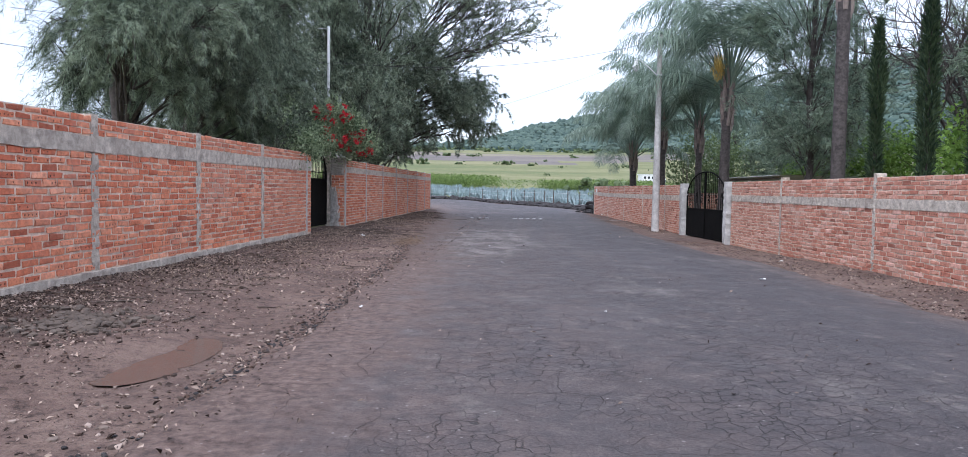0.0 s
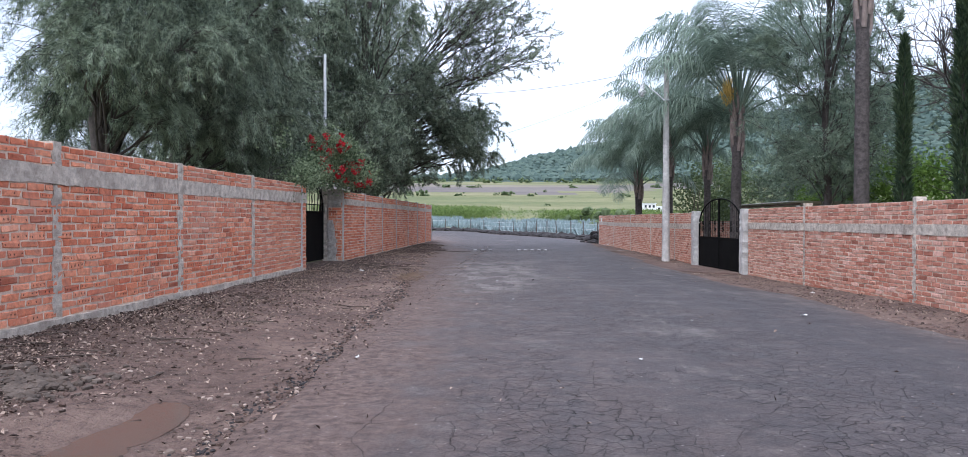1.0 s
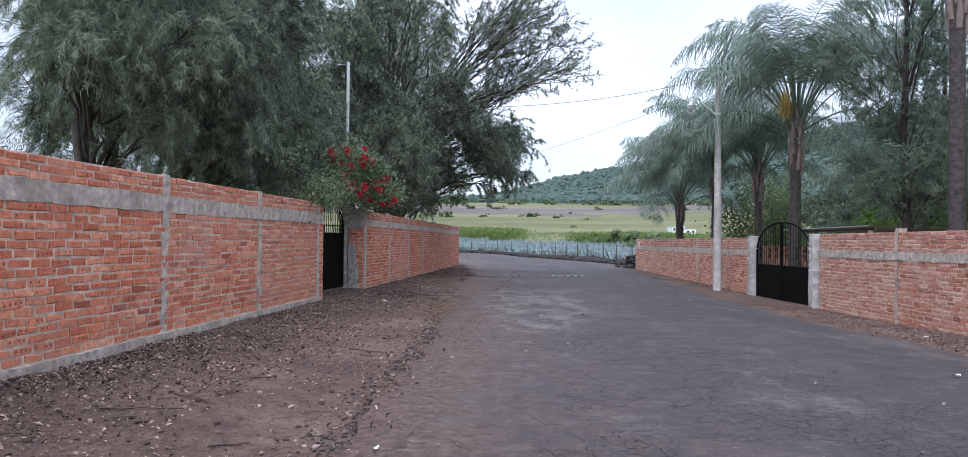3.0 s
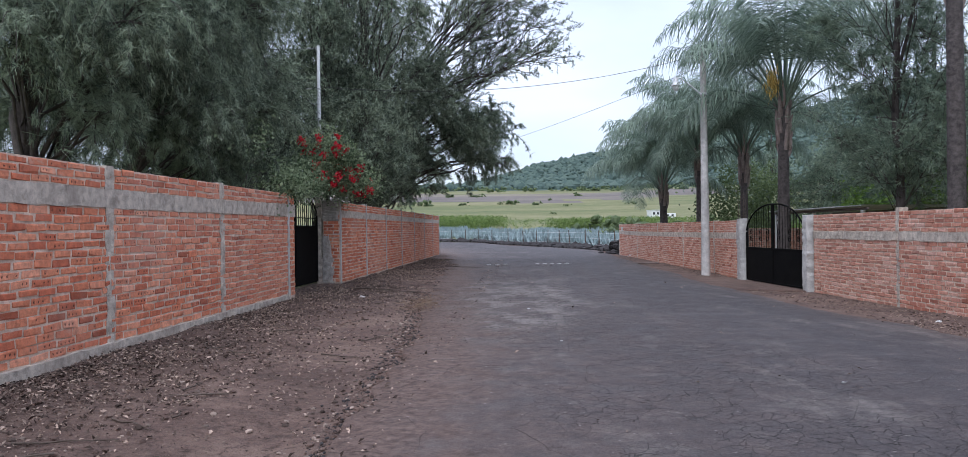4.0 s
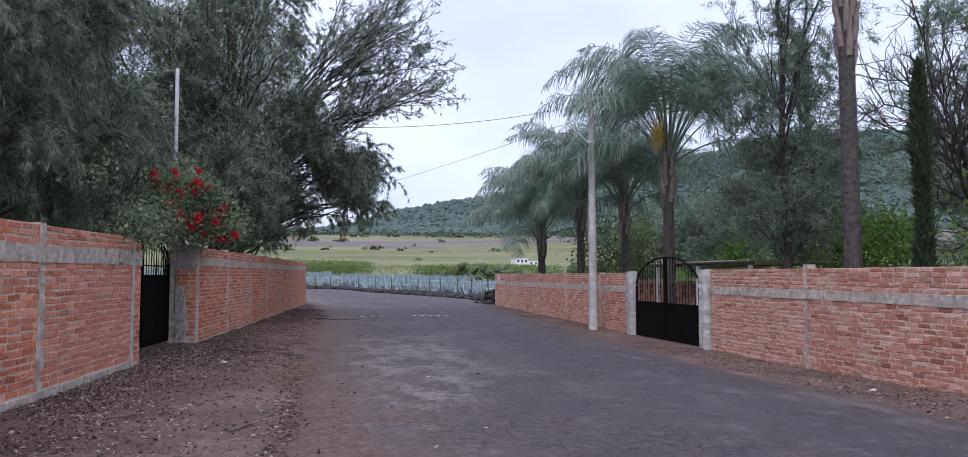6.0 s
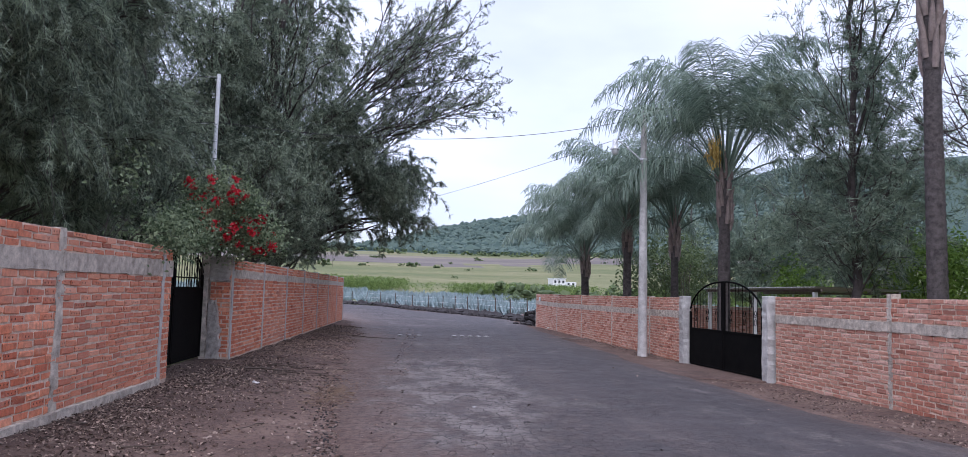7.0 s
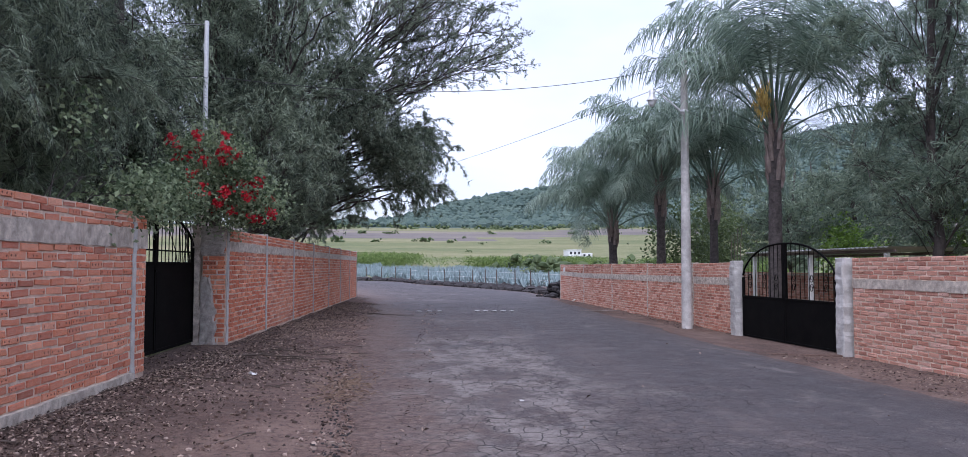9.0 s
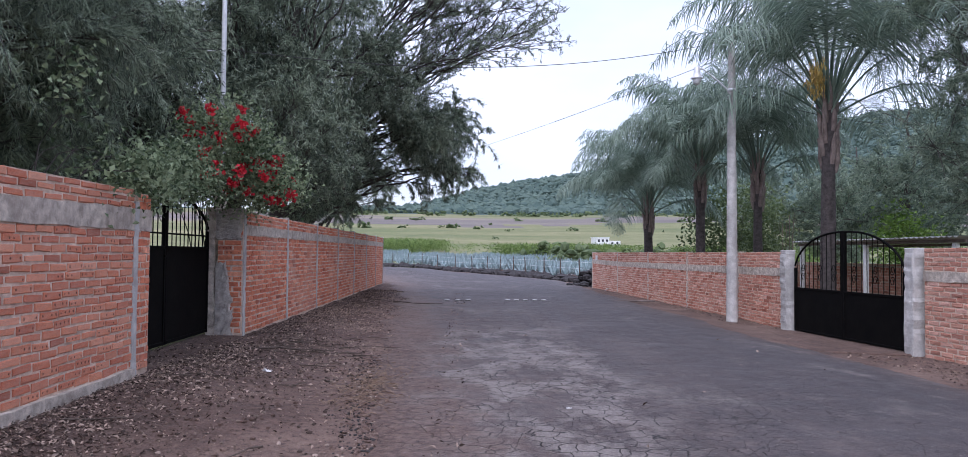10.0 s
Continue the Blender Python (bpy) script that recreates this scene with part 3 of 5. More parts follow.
ri, rj = np.meshgrid(np.arange(len(ry) - 1), np.arange(cols - 1), indexing="ij")
rf = np.stack([ri * cols + rj, ri * cols + rj + 1, (ri + 1) * cols + rj + 1, (ri + 1) * cols + rj], -1).reshape(-1, 4)
road = tagged(sheet("road", np.stack([RX, RY, RZ], -1).reshape(-1, 3), rf, ASPHALT, None, "cracked grey asphalt road with crumbling dusty edges", True, "structure"), category="road")

road_uv = road.data.uv_layers.new(name="across")
across = np.repeat(u_[None, :], len(ry), 0).reshape(-1)
road_uv.data.foreach_set("uv", np.stack([across[rf.ravel()], np.repeat(ry, cols)[rf.ravel()]], -1).astype(np.float32).ravel())


def road_z(x, y):
    return float(land(x, y)) + 0.05


# ---- brick walls ----
def brick_unit():
    """One brick face, 1 x 1, standing 1 deep in front of y = 0, with softened edges."""
    b, o = 0.02, 0.07
    v = np.array([[0, 0, 0], [1, 0, 0], [1, 0, 1], [0, 0, 1], [b, -1, o], [1 - b, -1, o], [1 - b, -1, 1 - o], [b, -1, 1 - o]], dtype=float)
    f = np.array([[4, 5, 6, 7], [0, 1, 5, 4], [1, 2, 6, 5], [2, 3, 7, 6], [3, 0, 4, 7]])
    return v, f


BV, BF = brick_unit()


def brick_mesh(name, mats, verts=None, faces=None, count=1):
    me = mesh_from(name, BV if verts is None else verts, BF if faces is None else faces, mats)
    uvs = me.uv_layers.new(name="face")
    one = BV[BF.ravel()][:, [0, 2]]
    uvs.data.foreach_set("uv", np.tile(one, (count, 1)).astype(np.float32).ravel())
    return me


def rough_brick():
    """The brick face with corners knocked about."""
    return BV + rng.normal(size=BV.shape) * np.array([0.022, 0.22, 0.1])


COURSE, BRICK_LONG = 0.087, 0.295


class Wall:
    """A brick wall along a line in plan, with concrete posts, a ring beam and a few courses on top."""

    def __init__(self, name, label, brick, thick=0.15):
        self.ob = thing(name, (0, 0, 0), label, "wall", kind="structure")
        self.brick, self.thick = brick, thick
        self.single = [brick_mesh("brick", brick, rough_brick()) for _ in range(8)]
        self.joined, self.count = [], 0

    def bay(self, a, b, base, beam, top, single=False, plinth=0.0):
        """One bay from plan point a to b; the face looks to the right of the way from a to b. base, beam (lower and upper edge), top: heights at a and b."""
        a, b = np.array(a, float), np.array(b, float)
        length = np.linalg.norm(b - a)
        along = (b - a) / length
        out = np.array([along[1], -along[0]])
        yaw = math.atan2(along[1], along[0])

        def slab(name, lo, hi, proud, mat, extra=0.0):
            bm = bmesh.new()
            vs = []
            n = max(2, int(length / 0.16))
            for k in range(n + 1):
                s = k / n
                p = a + along * (length * s)
                z0, z1 = lo[0] + (lo[1] - lo[0]) * s, hi[0] + (hi[1] - hi[0]) * s
                wob = proud + extra * rng.uniform(-1, 1)
                q = p + out * wob
                r = p - out * self.thick
                e = extra * 0.9
                vs.append([bm.verts.new((*q, z0 + e * rng.uniform(-1, 1))), bm.verts.new((*q, z1 + e * rng.uniform(-1, 1))), bm.verts.new((*r, z1)), bm.verts.new((*r, z0))])
            for k in range(n):
                for e in range(4):
                    f = (e + 1) % 4
                    bm.faces.new((vs[k][e], vs[k + 1][e], vs[k + 1][f], vs[k][f]))
            bm.faces.new(vs[0])
            bm.faces.new(vs[-1][::-1])
            bmesh.ops.recalc_face_normals(bm, faces=bm.faces)
            return part(name, bm, mat, self.ob)

        slab("mortar_bed", (base[0] - 0.3, base[1] - 0.3), top, 0.0, MORTAR)
        slab("ring_beam", beam[0:2], beam[2:4], 0.018, CONCRETE, 0.013)
        if plinth:
            slab("plinth", (base[0] - 0.3, base[1] - 0.3), (base[0] + plinth, base[1] + plinth), 0.06, CONCRETE, 0.012)
        for lo, hi, first in (((base[0] + plinth, base[1] + plinth), beam[0:2], 0), (beam[2:4], top, 40)):
            rows = max(1, round(((hi[0] - lo[0]) + (hi[1] - lo[1])) / 2 / COURSE))
            for k in range(rows):
                s = -BRICK_LONG * (0.5 if (k + first) % 2 else 0.0) + rng.uniform(-0.05, 0.0)
                while s < length:
                    s0, s1 = max(s, 0.0), min(s + BRICK_LONG * rng.uniform(0.92, 1.06), length)
                    nxt = s1 if s1 < length else length + 1
                    if s1 - s0 > 0.05:
                        c = (s0 + s1) / 2 / length
                        z0, z1 = lo[0] + (lo[1] - lo[0]) * c, hi[0] + (hi[1] - hi[0]) * c
                        h = (z1 - z0) / rows
                        gap = rng.uniform(0.015, 0.031)
                        size = (s1 - s0 - gap - rng.uniform(0.003, 0.012), rng.uniform(0.004, 0.013), h - gap * rng.uniform(0.85, 1.05))
                        p = a + along * (s0 + gap / 2)
                        m = Matrix.Translation((p[0], p[1], z0 + h * k + gap / 2 + rng.normal() * 0.003)) @ Matrix.Rotation(yaw, 4, 'Z') @ Matrix.Rotation(rng.normal() * 0.011, 4, 'Y') @ Matrix.Diagonal((*size, 1))
                        if single and self.count < 300:
                            ob = new("brick", self.single[self.count % 8])
                            ob.parent = self.ob
                            ob.matrix_basis = m
                            self.count += 1
                        else:
                            mm = np.array(m)
                            self.joined.append(rough_brick() @ mm[:3, :3].T + mm[:3, 3])
                    s = nxt

    def post(self, p, way, base, top, width=0.16, proud=0.012, mat=None, name="concrete_post", deep=None):
        """A cast concrete post at plan point p, the wall running along way."""
        along = unit(np.array(way, float))
        out = np.array([along[1], -along[0]])
        deep = deep or self.thick + 0.02
        bm = bmesh.new()
        rings = []
        n = 26
        for k in range(n + 1):
            z = base + (top - base) * k / n
            w1, w2 = width / 2 * rng.uniform(0.72, 1.22), width / 2 * rng.uniform(0.72, 1.22)
            pr = proud + rng.uniform(-0.006, 0.006)
            c = [(p - along * w1 + out * pr), (p + along * w2 + out * pr), (p + along * w2 - out * deep), (p - along * w1 - out * deep)]
            rings.append([bm.verts.new((*q, z)) for q in c])
        for k in range(n):
            for e in range(4):
                f = (e + 1) % 4
                bm.faces.new((rings[k][e], rings[k][f], rings[k + 1][f], rings[k + 1][e]))
        bm.faces.new(rings[-1])
        bmesh.ops.recalc_face_normals(bm, faces=bm.faces)
        return part(name, bm, mat or CONCRETE, self.ob)

    def finish(self):
        n = len(self.joined)
        v = np.concatenate(self.joined)
        f = (BF[None] + (np.arange(n) * 8)[:, None, None]).reshape(-1, 4)
        ob = new("bricks", brick_mesh("bricks", self.brick, v, f, n))
        ob.parent = self.ob
        tagged(ob, kind="stuff")


LX = -4.93
west = Wall("wall_west", "red brick wall with concrete posts and a ring beam", BRICK_L)
# runs south to north; the face looks east
west_y = [-9.0, -5.9, -2.8, 0.25, 3.35, 6.42, 9.52, 12.63, 15.79, 19.02]
for k in range(len(west_y) - 1):
    y0, y1 = west_y[k], west_y[k + 1]
    west.bay((LX, y0), (LX, y1), (0.17, 0.17), (1.77, 1.77, 1.98, 1.98) if k < 8 else (1.77, 1.78, 1.98, 2.02), (2.22, 2.23), single=(k == 8), plinth=0.08)
west.bay((LX, 19.1), (LX, 19.45), (0.2, 0.2), (1.78, 1.78, 2.02, 2.02), (2.2, 2.2))
north_y = [23.27, 26.35, 29.5, 32.65, 35.9, 39.05, 42.1, 44.85]
for k in range(len(north_y) - 1):
    west.bay((LX, north_y[k]), (LX, north_y[k + 1]), (0.18, 0.18), (1.83, 1.83, 2.0, 2.0), (2.22, 2.22))
for k, y in enumerate(west_y[:-1]):
    west.post(np.array([LX, y]), (0, 1), 0.0, 2.235 + rng.uniform(0.0, 0.03), 0.17)
west.post(np.array([LX, 19.05]), (0, 1), 0.0, 2.1, 0.11, 0.02, PALE_CONCRETE)
for y in north_y:
    west.post(np.array([LX, y]), (0, 1), 0.0, 2.26, 0.12, 0.02, PALE_CONCRETE)
# return of the gateway: brick pier and plastered jamb facing the gate
west.bay((LX - 0.42, 23.2), (LX + 0.0, 23.2), (0.2, 0.2), (2.0, 2.0, 2.24, 2.24), (2.26, 2.26))
west.post(np.array([LX - 0.53, 23.2]), (1, 0), 0.0, 2.28, 0.15, 0.03, CONCRETE, "gate_jamb")
west.post(np.array([LX - 0.42, 19.45]), (-1, 0), 0.0, 2.24, 0.34, 0.03, CONCRETE, "gate_jamb")
# cement plaster crumbling off the pier
PU, PZ = 7, 22
for name_, z_lo, z_hi, reach in (("plaster_patch", 0.05, 1.38, 0.62), ("plaster_cap", 1.74, 2.27, 1.02)):
    pv, pf = [], []
    for j in range(PZ):
        z = z_lo + (z_hi - z_lo) * j / (PZ - 1)
        wide = reach * 0.42 * (1 if reach > 1 else max(0.12, (1.1 - 0.45 * (z / 1.3) ** 3) * (1 + 0.3 * float(waves(np.array(z * 1.3), np.array(2.0), 5.0, 77)))))
        for i in range(PU):
            edge_ = i == PU - 1 or j in (0, PZ - 1)
            pv.append((LX - 0.44 + wide * i / (PU - 1), 23.2 - (0.004 if edge_ else 0.034) + rng.normal() * 0.007, z + (rng.normal() * 0.012 if 0 < j < PZ - 1 else 0)))
    for j in range(PZ - 1):
        for i in range(PU - 1):
            q = j * PU + i
            pf.append((q, q + 1, q + PU + 1, q + PU))
    sheet(name_, np.array(pv), np.array(pf), CEMENT, west.ob, "crumbling grey cement plaster")
west.finish()

east = Wall("wall_east", "dusty red brick wall with concrete posts and a ring beam", BRICK_R)
# runs north to south; the face looks west
east_pts = [(4.95, 46.9), (5.35, 42.9), (5.72, 39.0), (6.05, 35.1), (6.37, 31.4), (6.56, 28.75)]
eb = lambda y: float(np.interp(y, *RIGHT_BASE)) - 0.02
for k in range(len(east_pts) - 1):
    a, b = east_pts[k], east_pts[k + 1]
    east.bay(a, b, (eb(a[1]), eb(b[1])), (1.03 + (0.1 if k == 0 else 0.03), 1.06, 1.22 + (0.1 if k == 0 else 0.03), 1.26), (1.64, 1.66))
for k, p in enumerate(east_pts[:-1]):
    d = np.array(east_pts[k + 1]) - np.array(p)
    east.post(np.array(p), d, -0.35, 1.67, 0.12)
east2 = [(7.02, 23.9), (7.2, 19.93), (7.26, 14.87), (7.3, 9.8), (7.3, 4.7), (7.3, -0.4), (7.3, -5.5), (7.3, -9.0)]
for k in range(len(east2) - 1):
    a, b = east2[k], east2[k + 1]
    east.bay(a, b, (eb(a[1]), eb(b[1])), (1.13, 1.13, 1.31, 1.31), (1.72, 1.72), single=(k == 0))
    if k:
        east.post(np.array(a), np.array(b) - np.array(a), -0.35, 1.8, 0.12)
east.finish()

# plain wall that closes the lane behind
south = Wall("wall_south", "plain red brick wall across the lane", BRICK_R)
south.bay((7.3, -9.0), (-5.0, -9.0), (0, 0), (1.3, 1.3, 1.5, 1.5), (1.8, 1.8))
south.finish()


# ---- gates ----
def arched_gate(name, a, b, z0, panel_top, spring, peak, label, bars=14, curve=0.5, scrolls=False):
    """A pair of steel leaves between plan points a and b: sheet panels below, upright bars to an arched rail."""
    a, b = np.array(a, float), np.array(b, float)
    gate = thing(name, (*((a + b) / 2), z0), label, "gate")
    length = np.linalg.norm(b - a)
    along = (b - a) / length
    yaw = math.atan2(along[1], along[0])

    def at(s, z):
        p = a + along * s
        return (p[0], p[1], z)

    def rail_z(s):
        u = (s / length - 0.5) * 2
        return spring + (peak - spring) * max(0.0, 1 - abs(u) ** 2.3) ** curve

    rot = Matrix.Rotation(yaw, 4, 'Z')
    half = length / 2
    for side in (0, 1):
        s0 = side * half + 0.02
        s1 = s0 + half - 0.04
        leaf = box("gate_leaf", (half - 0.04, 0.02, panel_top - z0), Matrix.Translation(at((s0 + s1) / 2, (panel_top + z0) / 2)) @ rot, BLACK_PAINT, gate, 0.003)
        for z in (z0 + 0.03, panel_top):
            box("cross_rail", (half - 0.04, 0.05, 0.045), Matrix.Translation(at((s0 + s1) / 2, z)) @ rot, BLACK_PAINT, leaf, 0.004)
        box("meeting_stile", (0.05, 0.05, (rail_z(half) if side == 0 else rail_z(half)) - z0), Matrix.Translation(at(half + (0.032 if side else -0.032), (rail_z(half) + z0) / 2)) @ rot, BLACK_PAINT, leaf, 0.004)
        box("hinge_stile", (0.05, 0.05, spring - z0), Matrix.Translation(at(0.03 if side == 0 else length - 0.03, (spring + z0) / 2)) @ rot, BLACK_PAINT, leaf, 0.004)
        for k in range(bars):
            s = s0 + (s1 - s0) * (k + 0.5) / bars
            tubes("bar", [([at(s, panel_top), at(s, rail_z(s))], 0.009)], BLACK_PAINT, leaf, 5)
        if scrolls:
            for k in (1.5, bars / 2, bars - 2.5):
                s, ang = s0 + (s1 - s0) * (k + 0.5) / bars, np.linspace(0, 8.2, 22)
                for turn_, zc in ((1, panel_top + 0.28), (-1, panel_top + 0.5)):
                    ring = [at(s + turn_ * (0.075 - 0.006 * q) * math.cos(q), zc + turn_ * (0.1 - 0.008 * q) * math.sin(q)) for q in ang]
                    tubes("scroll", [(ring, 0.008)], BLACK_PAINT, leaf, 5)
        else:
            mid = panel_top + (spring - panel_top) * 0.72
            box("mid_rail", (half - 0.06, 0.02, 0.025), Matrix.Translation(at((s0 + s1) / 2, mid)) @ rot, BLACK_PAINT, leaf, 0.003)
        arc = [at(s, rail_z(s)) for s in np.linspace(0.01 if side == 0 else half, half if side == 0 else length - 0.01, 22)]
        tubes("arched_rail", [(arc, 0.024)], BLACK_PAINT, leaf, 6)
    box("bolt", (0.16, 0.03, 0.03), Matrix.Translation(at(half, panel_top - 0.12)) @ rot @ Matrix.Translation((0, 0.03, 0)), BLACK_PAINT, gate, 0.005)
    return gate


arched_gate("yard_gate", (-5.5, 23.15), (-5.5, 19.55), 0.22, 1.6, 1.88, 2.4, "black steel double gate with arched top bars, closed", 11, 0.6)
arched_gate("orchard_gate", (6.6, 28.28), (6.98, 24.42), -0.2, 0.8, 1.28, 2.08, "wide black steel double gate with arched top and iron scrolls, closed", 11, 0.62, True)


def gate_post(p, way, base, top, w):
    bm = bmesh.new()
    yaw = math.atan2(way[1], way[0])
    add_box(bm, (w, 0.26, top - base), Matrix.Translation((p[0], p[1], (top + base) / 2)) @ Matrix.Rotation(yaw, 4, 'Z'), 0.015)
    bmesh.ops.subdivide_edges(bm, edges=[e for e in bm.edges if abs(e.verts[0].co.z - e.verts[1].co.z) > 0.5], cuts=26, use_grid_fill=True)
    bmesh.ops.triangulate(bm, faces=[f for f in bm.faces if len(f.verts) > 4])
    board = rng.uniform(-0.012, 0.012, 64)
    for v in bm.verts:
        k = int((v.co.z - base) / 0.16)
        v.co += Vector((board[k % 64], board[(k + 7) % 64], 0)) + Vector(rng.normal(size=3) * 0.005)
    ob = part("gate_post", bm, PALE_CONCRETE, None)
    return tagged(ob, "square pale concrete post beside the wide gate", "gate post", "posts of the wide gate")


gate_post((6.53, 28.52), (0.1, -1), -0.5, 1.7, 0.25)
gate_post((7.0, 24.17), (0.1, -1), -0.5, 1.73, 0.25)

# ---- poles and cables ----
POLE = (5.8, 30.26)
pole = thing("street_lamp_pole", (*POLE, -0.2), "tapered grey concrete pole carrying a street lamp", "lamp post")
tubes("shaft", [([(POLE[0], POLE[1], z) for z in np.linspace(-0.5, 7.5, 14)], np.linspace(0.155, 0.088, 14))], PALE_CONCRETE, pole, 14)
tubes("pole_cap", [([(POLE[0], POLE[1], 7.5), (POLE[0], POLE[1], 7.51)], [0.088, 0.001])], PALE_CONCRETE, pole, 14)
tubes("clamp", [([(POLE[0], POLE[1], z) for z in (5.9, 5.902, 5.978, 5.98)], [0.1, 0.112, 0.112, 0.1])], STEEL, pole, 14)
tubes("lamp_arm", [([(POLE[0] - 0.09, POLE[1], 5.94), (POLE[0] - 0.35, POLE[1] + 0.06, 6.2), (POLE[0] - 0.72, POLE[1] + 0.12, 6.52), (POLE[0] - 0.86, POLE[1] + 0.14, 6.55)], 0.024)], STEEL, pole, 8)
lx_, ly_ = POLE[0] - 0.88, POLE[1] + 0.15
head = tubes("lamp_head", [([(lx_, ly_, z) for z in (6.6, 6.58, 6.45, 6.36, 6.3, 6.27)], [0.02, 0.075, 0.085, 0.1, 0.155, 0.16])], STEEL, pole, 14)
tubes("lamp_bowl", [([(lx_, ly_, z) for z in (6.27, 6.2, 6.13, 6.09)], [0.115, 0.11, 0.08, 0.005])], GLASS_LAMP, head, 14, "frosted glass lamp bowl")
tubes("bracket", [([(POLE[0] - 0.1, POLE[1], 7.35), (POLE[0] + 0.1, POLE[1], 7.35)], 0.02)], STEEL, pole, 6)

SP = (-6.08, 25.6)
steel_pole = thing("service_mast", (*SP, 0.15), "thin galvanised service mast set in a concrete stub", "pole")
tubes("mast", [([(*SP, z) for z in (1.0, 4.0, 6.77)], [0.05, 0.048, 0.046])], STEEL, steel_pole, 10)
box("stub", (0.18, 0.18, 2.9), Matrix.Translation((*SP, 1.45)), CONCRETE, steel_pole, 0.01)
for z in (6.7, 5.55):
    tubes("insulator_bracket", [([(SP[0] - 0.35, SP[1], z), (SP[0] + 0.06, SP[1], z)], 0.012)], STEEL, steel_pole, 6)


def cable(a, b, sag, label):
    s = np.linspace(0, 1, 30)[:, None]
    p = np.array(a) * (1 - s) + np.array(b) * s
    p[:, 2] -= sag * 4 * (s * (1 - s))[:, 0]
    ob = tubes("overhead_cable", [(p, 0.008)], CABLE, None, 5)
    return tagged(ob, label, "cable")


cable((SP[0], SP[1], 5.6), (POLE[0], POLE[1], 7.3), 0.55, "thin black cable sagging across the lane")
cable((POLE[0], POLE[1], 6.9), (-16.0, 78.0, 7.4), 0.9, "thin black cable running off along the road")
cable((SP[0], SP[1], 6.7), (-14.0, 21.0, 6.3), 0.2, "thin black cable running into the yard")
cable((SP[0], SP[1], 5.58), (-14.0, 20.5, 5.2), 0.25, "thin black cable running into the yard")
cable((POLE[0], POLE[1], 5.95), (13.0, 33.0, 5.6), 0.3, "thin black cable running to the orchard")

for k, (dx, dy) in enumerate(((-0.08, 0.09), (0.08, 0.09), (-0.08, -0.09), (0.08, -0.09))):
    top = 2.35 + 0.2 * k % 0.35
    tagged(tubes("starter_bar", [([(6.53 + dx, 28.52 + dy, 1.65), (6.54 + dx, 28.53 + dy, 2.0), (6.52 + dx + 0.02 * k, 28.52 + dy, top)], 0.008)], TWIG, None, 5), "rusty steel starter bar sticking out of the gate post", "rebar", "starter bars")
plate = box("meter_plate", (0.03, 0.26, 0.22), pose(5.0, 46.1, 1.4, 0, 0, 5.8), WHITE_PAINT, None, 0.005)
tagged(plate, "small white plate fixed to the brick wall", "plate")


# ---- trees ----
def bezier(a, b, c, n):
    s = np.linspace(0, 1, n)[:, None]
    return a * (1 - s) ** 2 + 2 * b * s * (1 - s) + c * s * s


def in_crown(crown, n, shell=0.5):
    """Points in the outer part of a few ellipsoids: (centre, radii, share)."""
    share = np.array([c[2] for c in crown], float)
    pick = rng.choice(len(crown), n, p=share / share.sum())
    d = unit(rng.normal(size=(n, 3))) * (shell + (1 - shell) * rng.random((n, 1)) ** 0.5)
    return np.array([crown[k][0] for k in pick]) + d * np.array([crown[k][1] for k in pick])


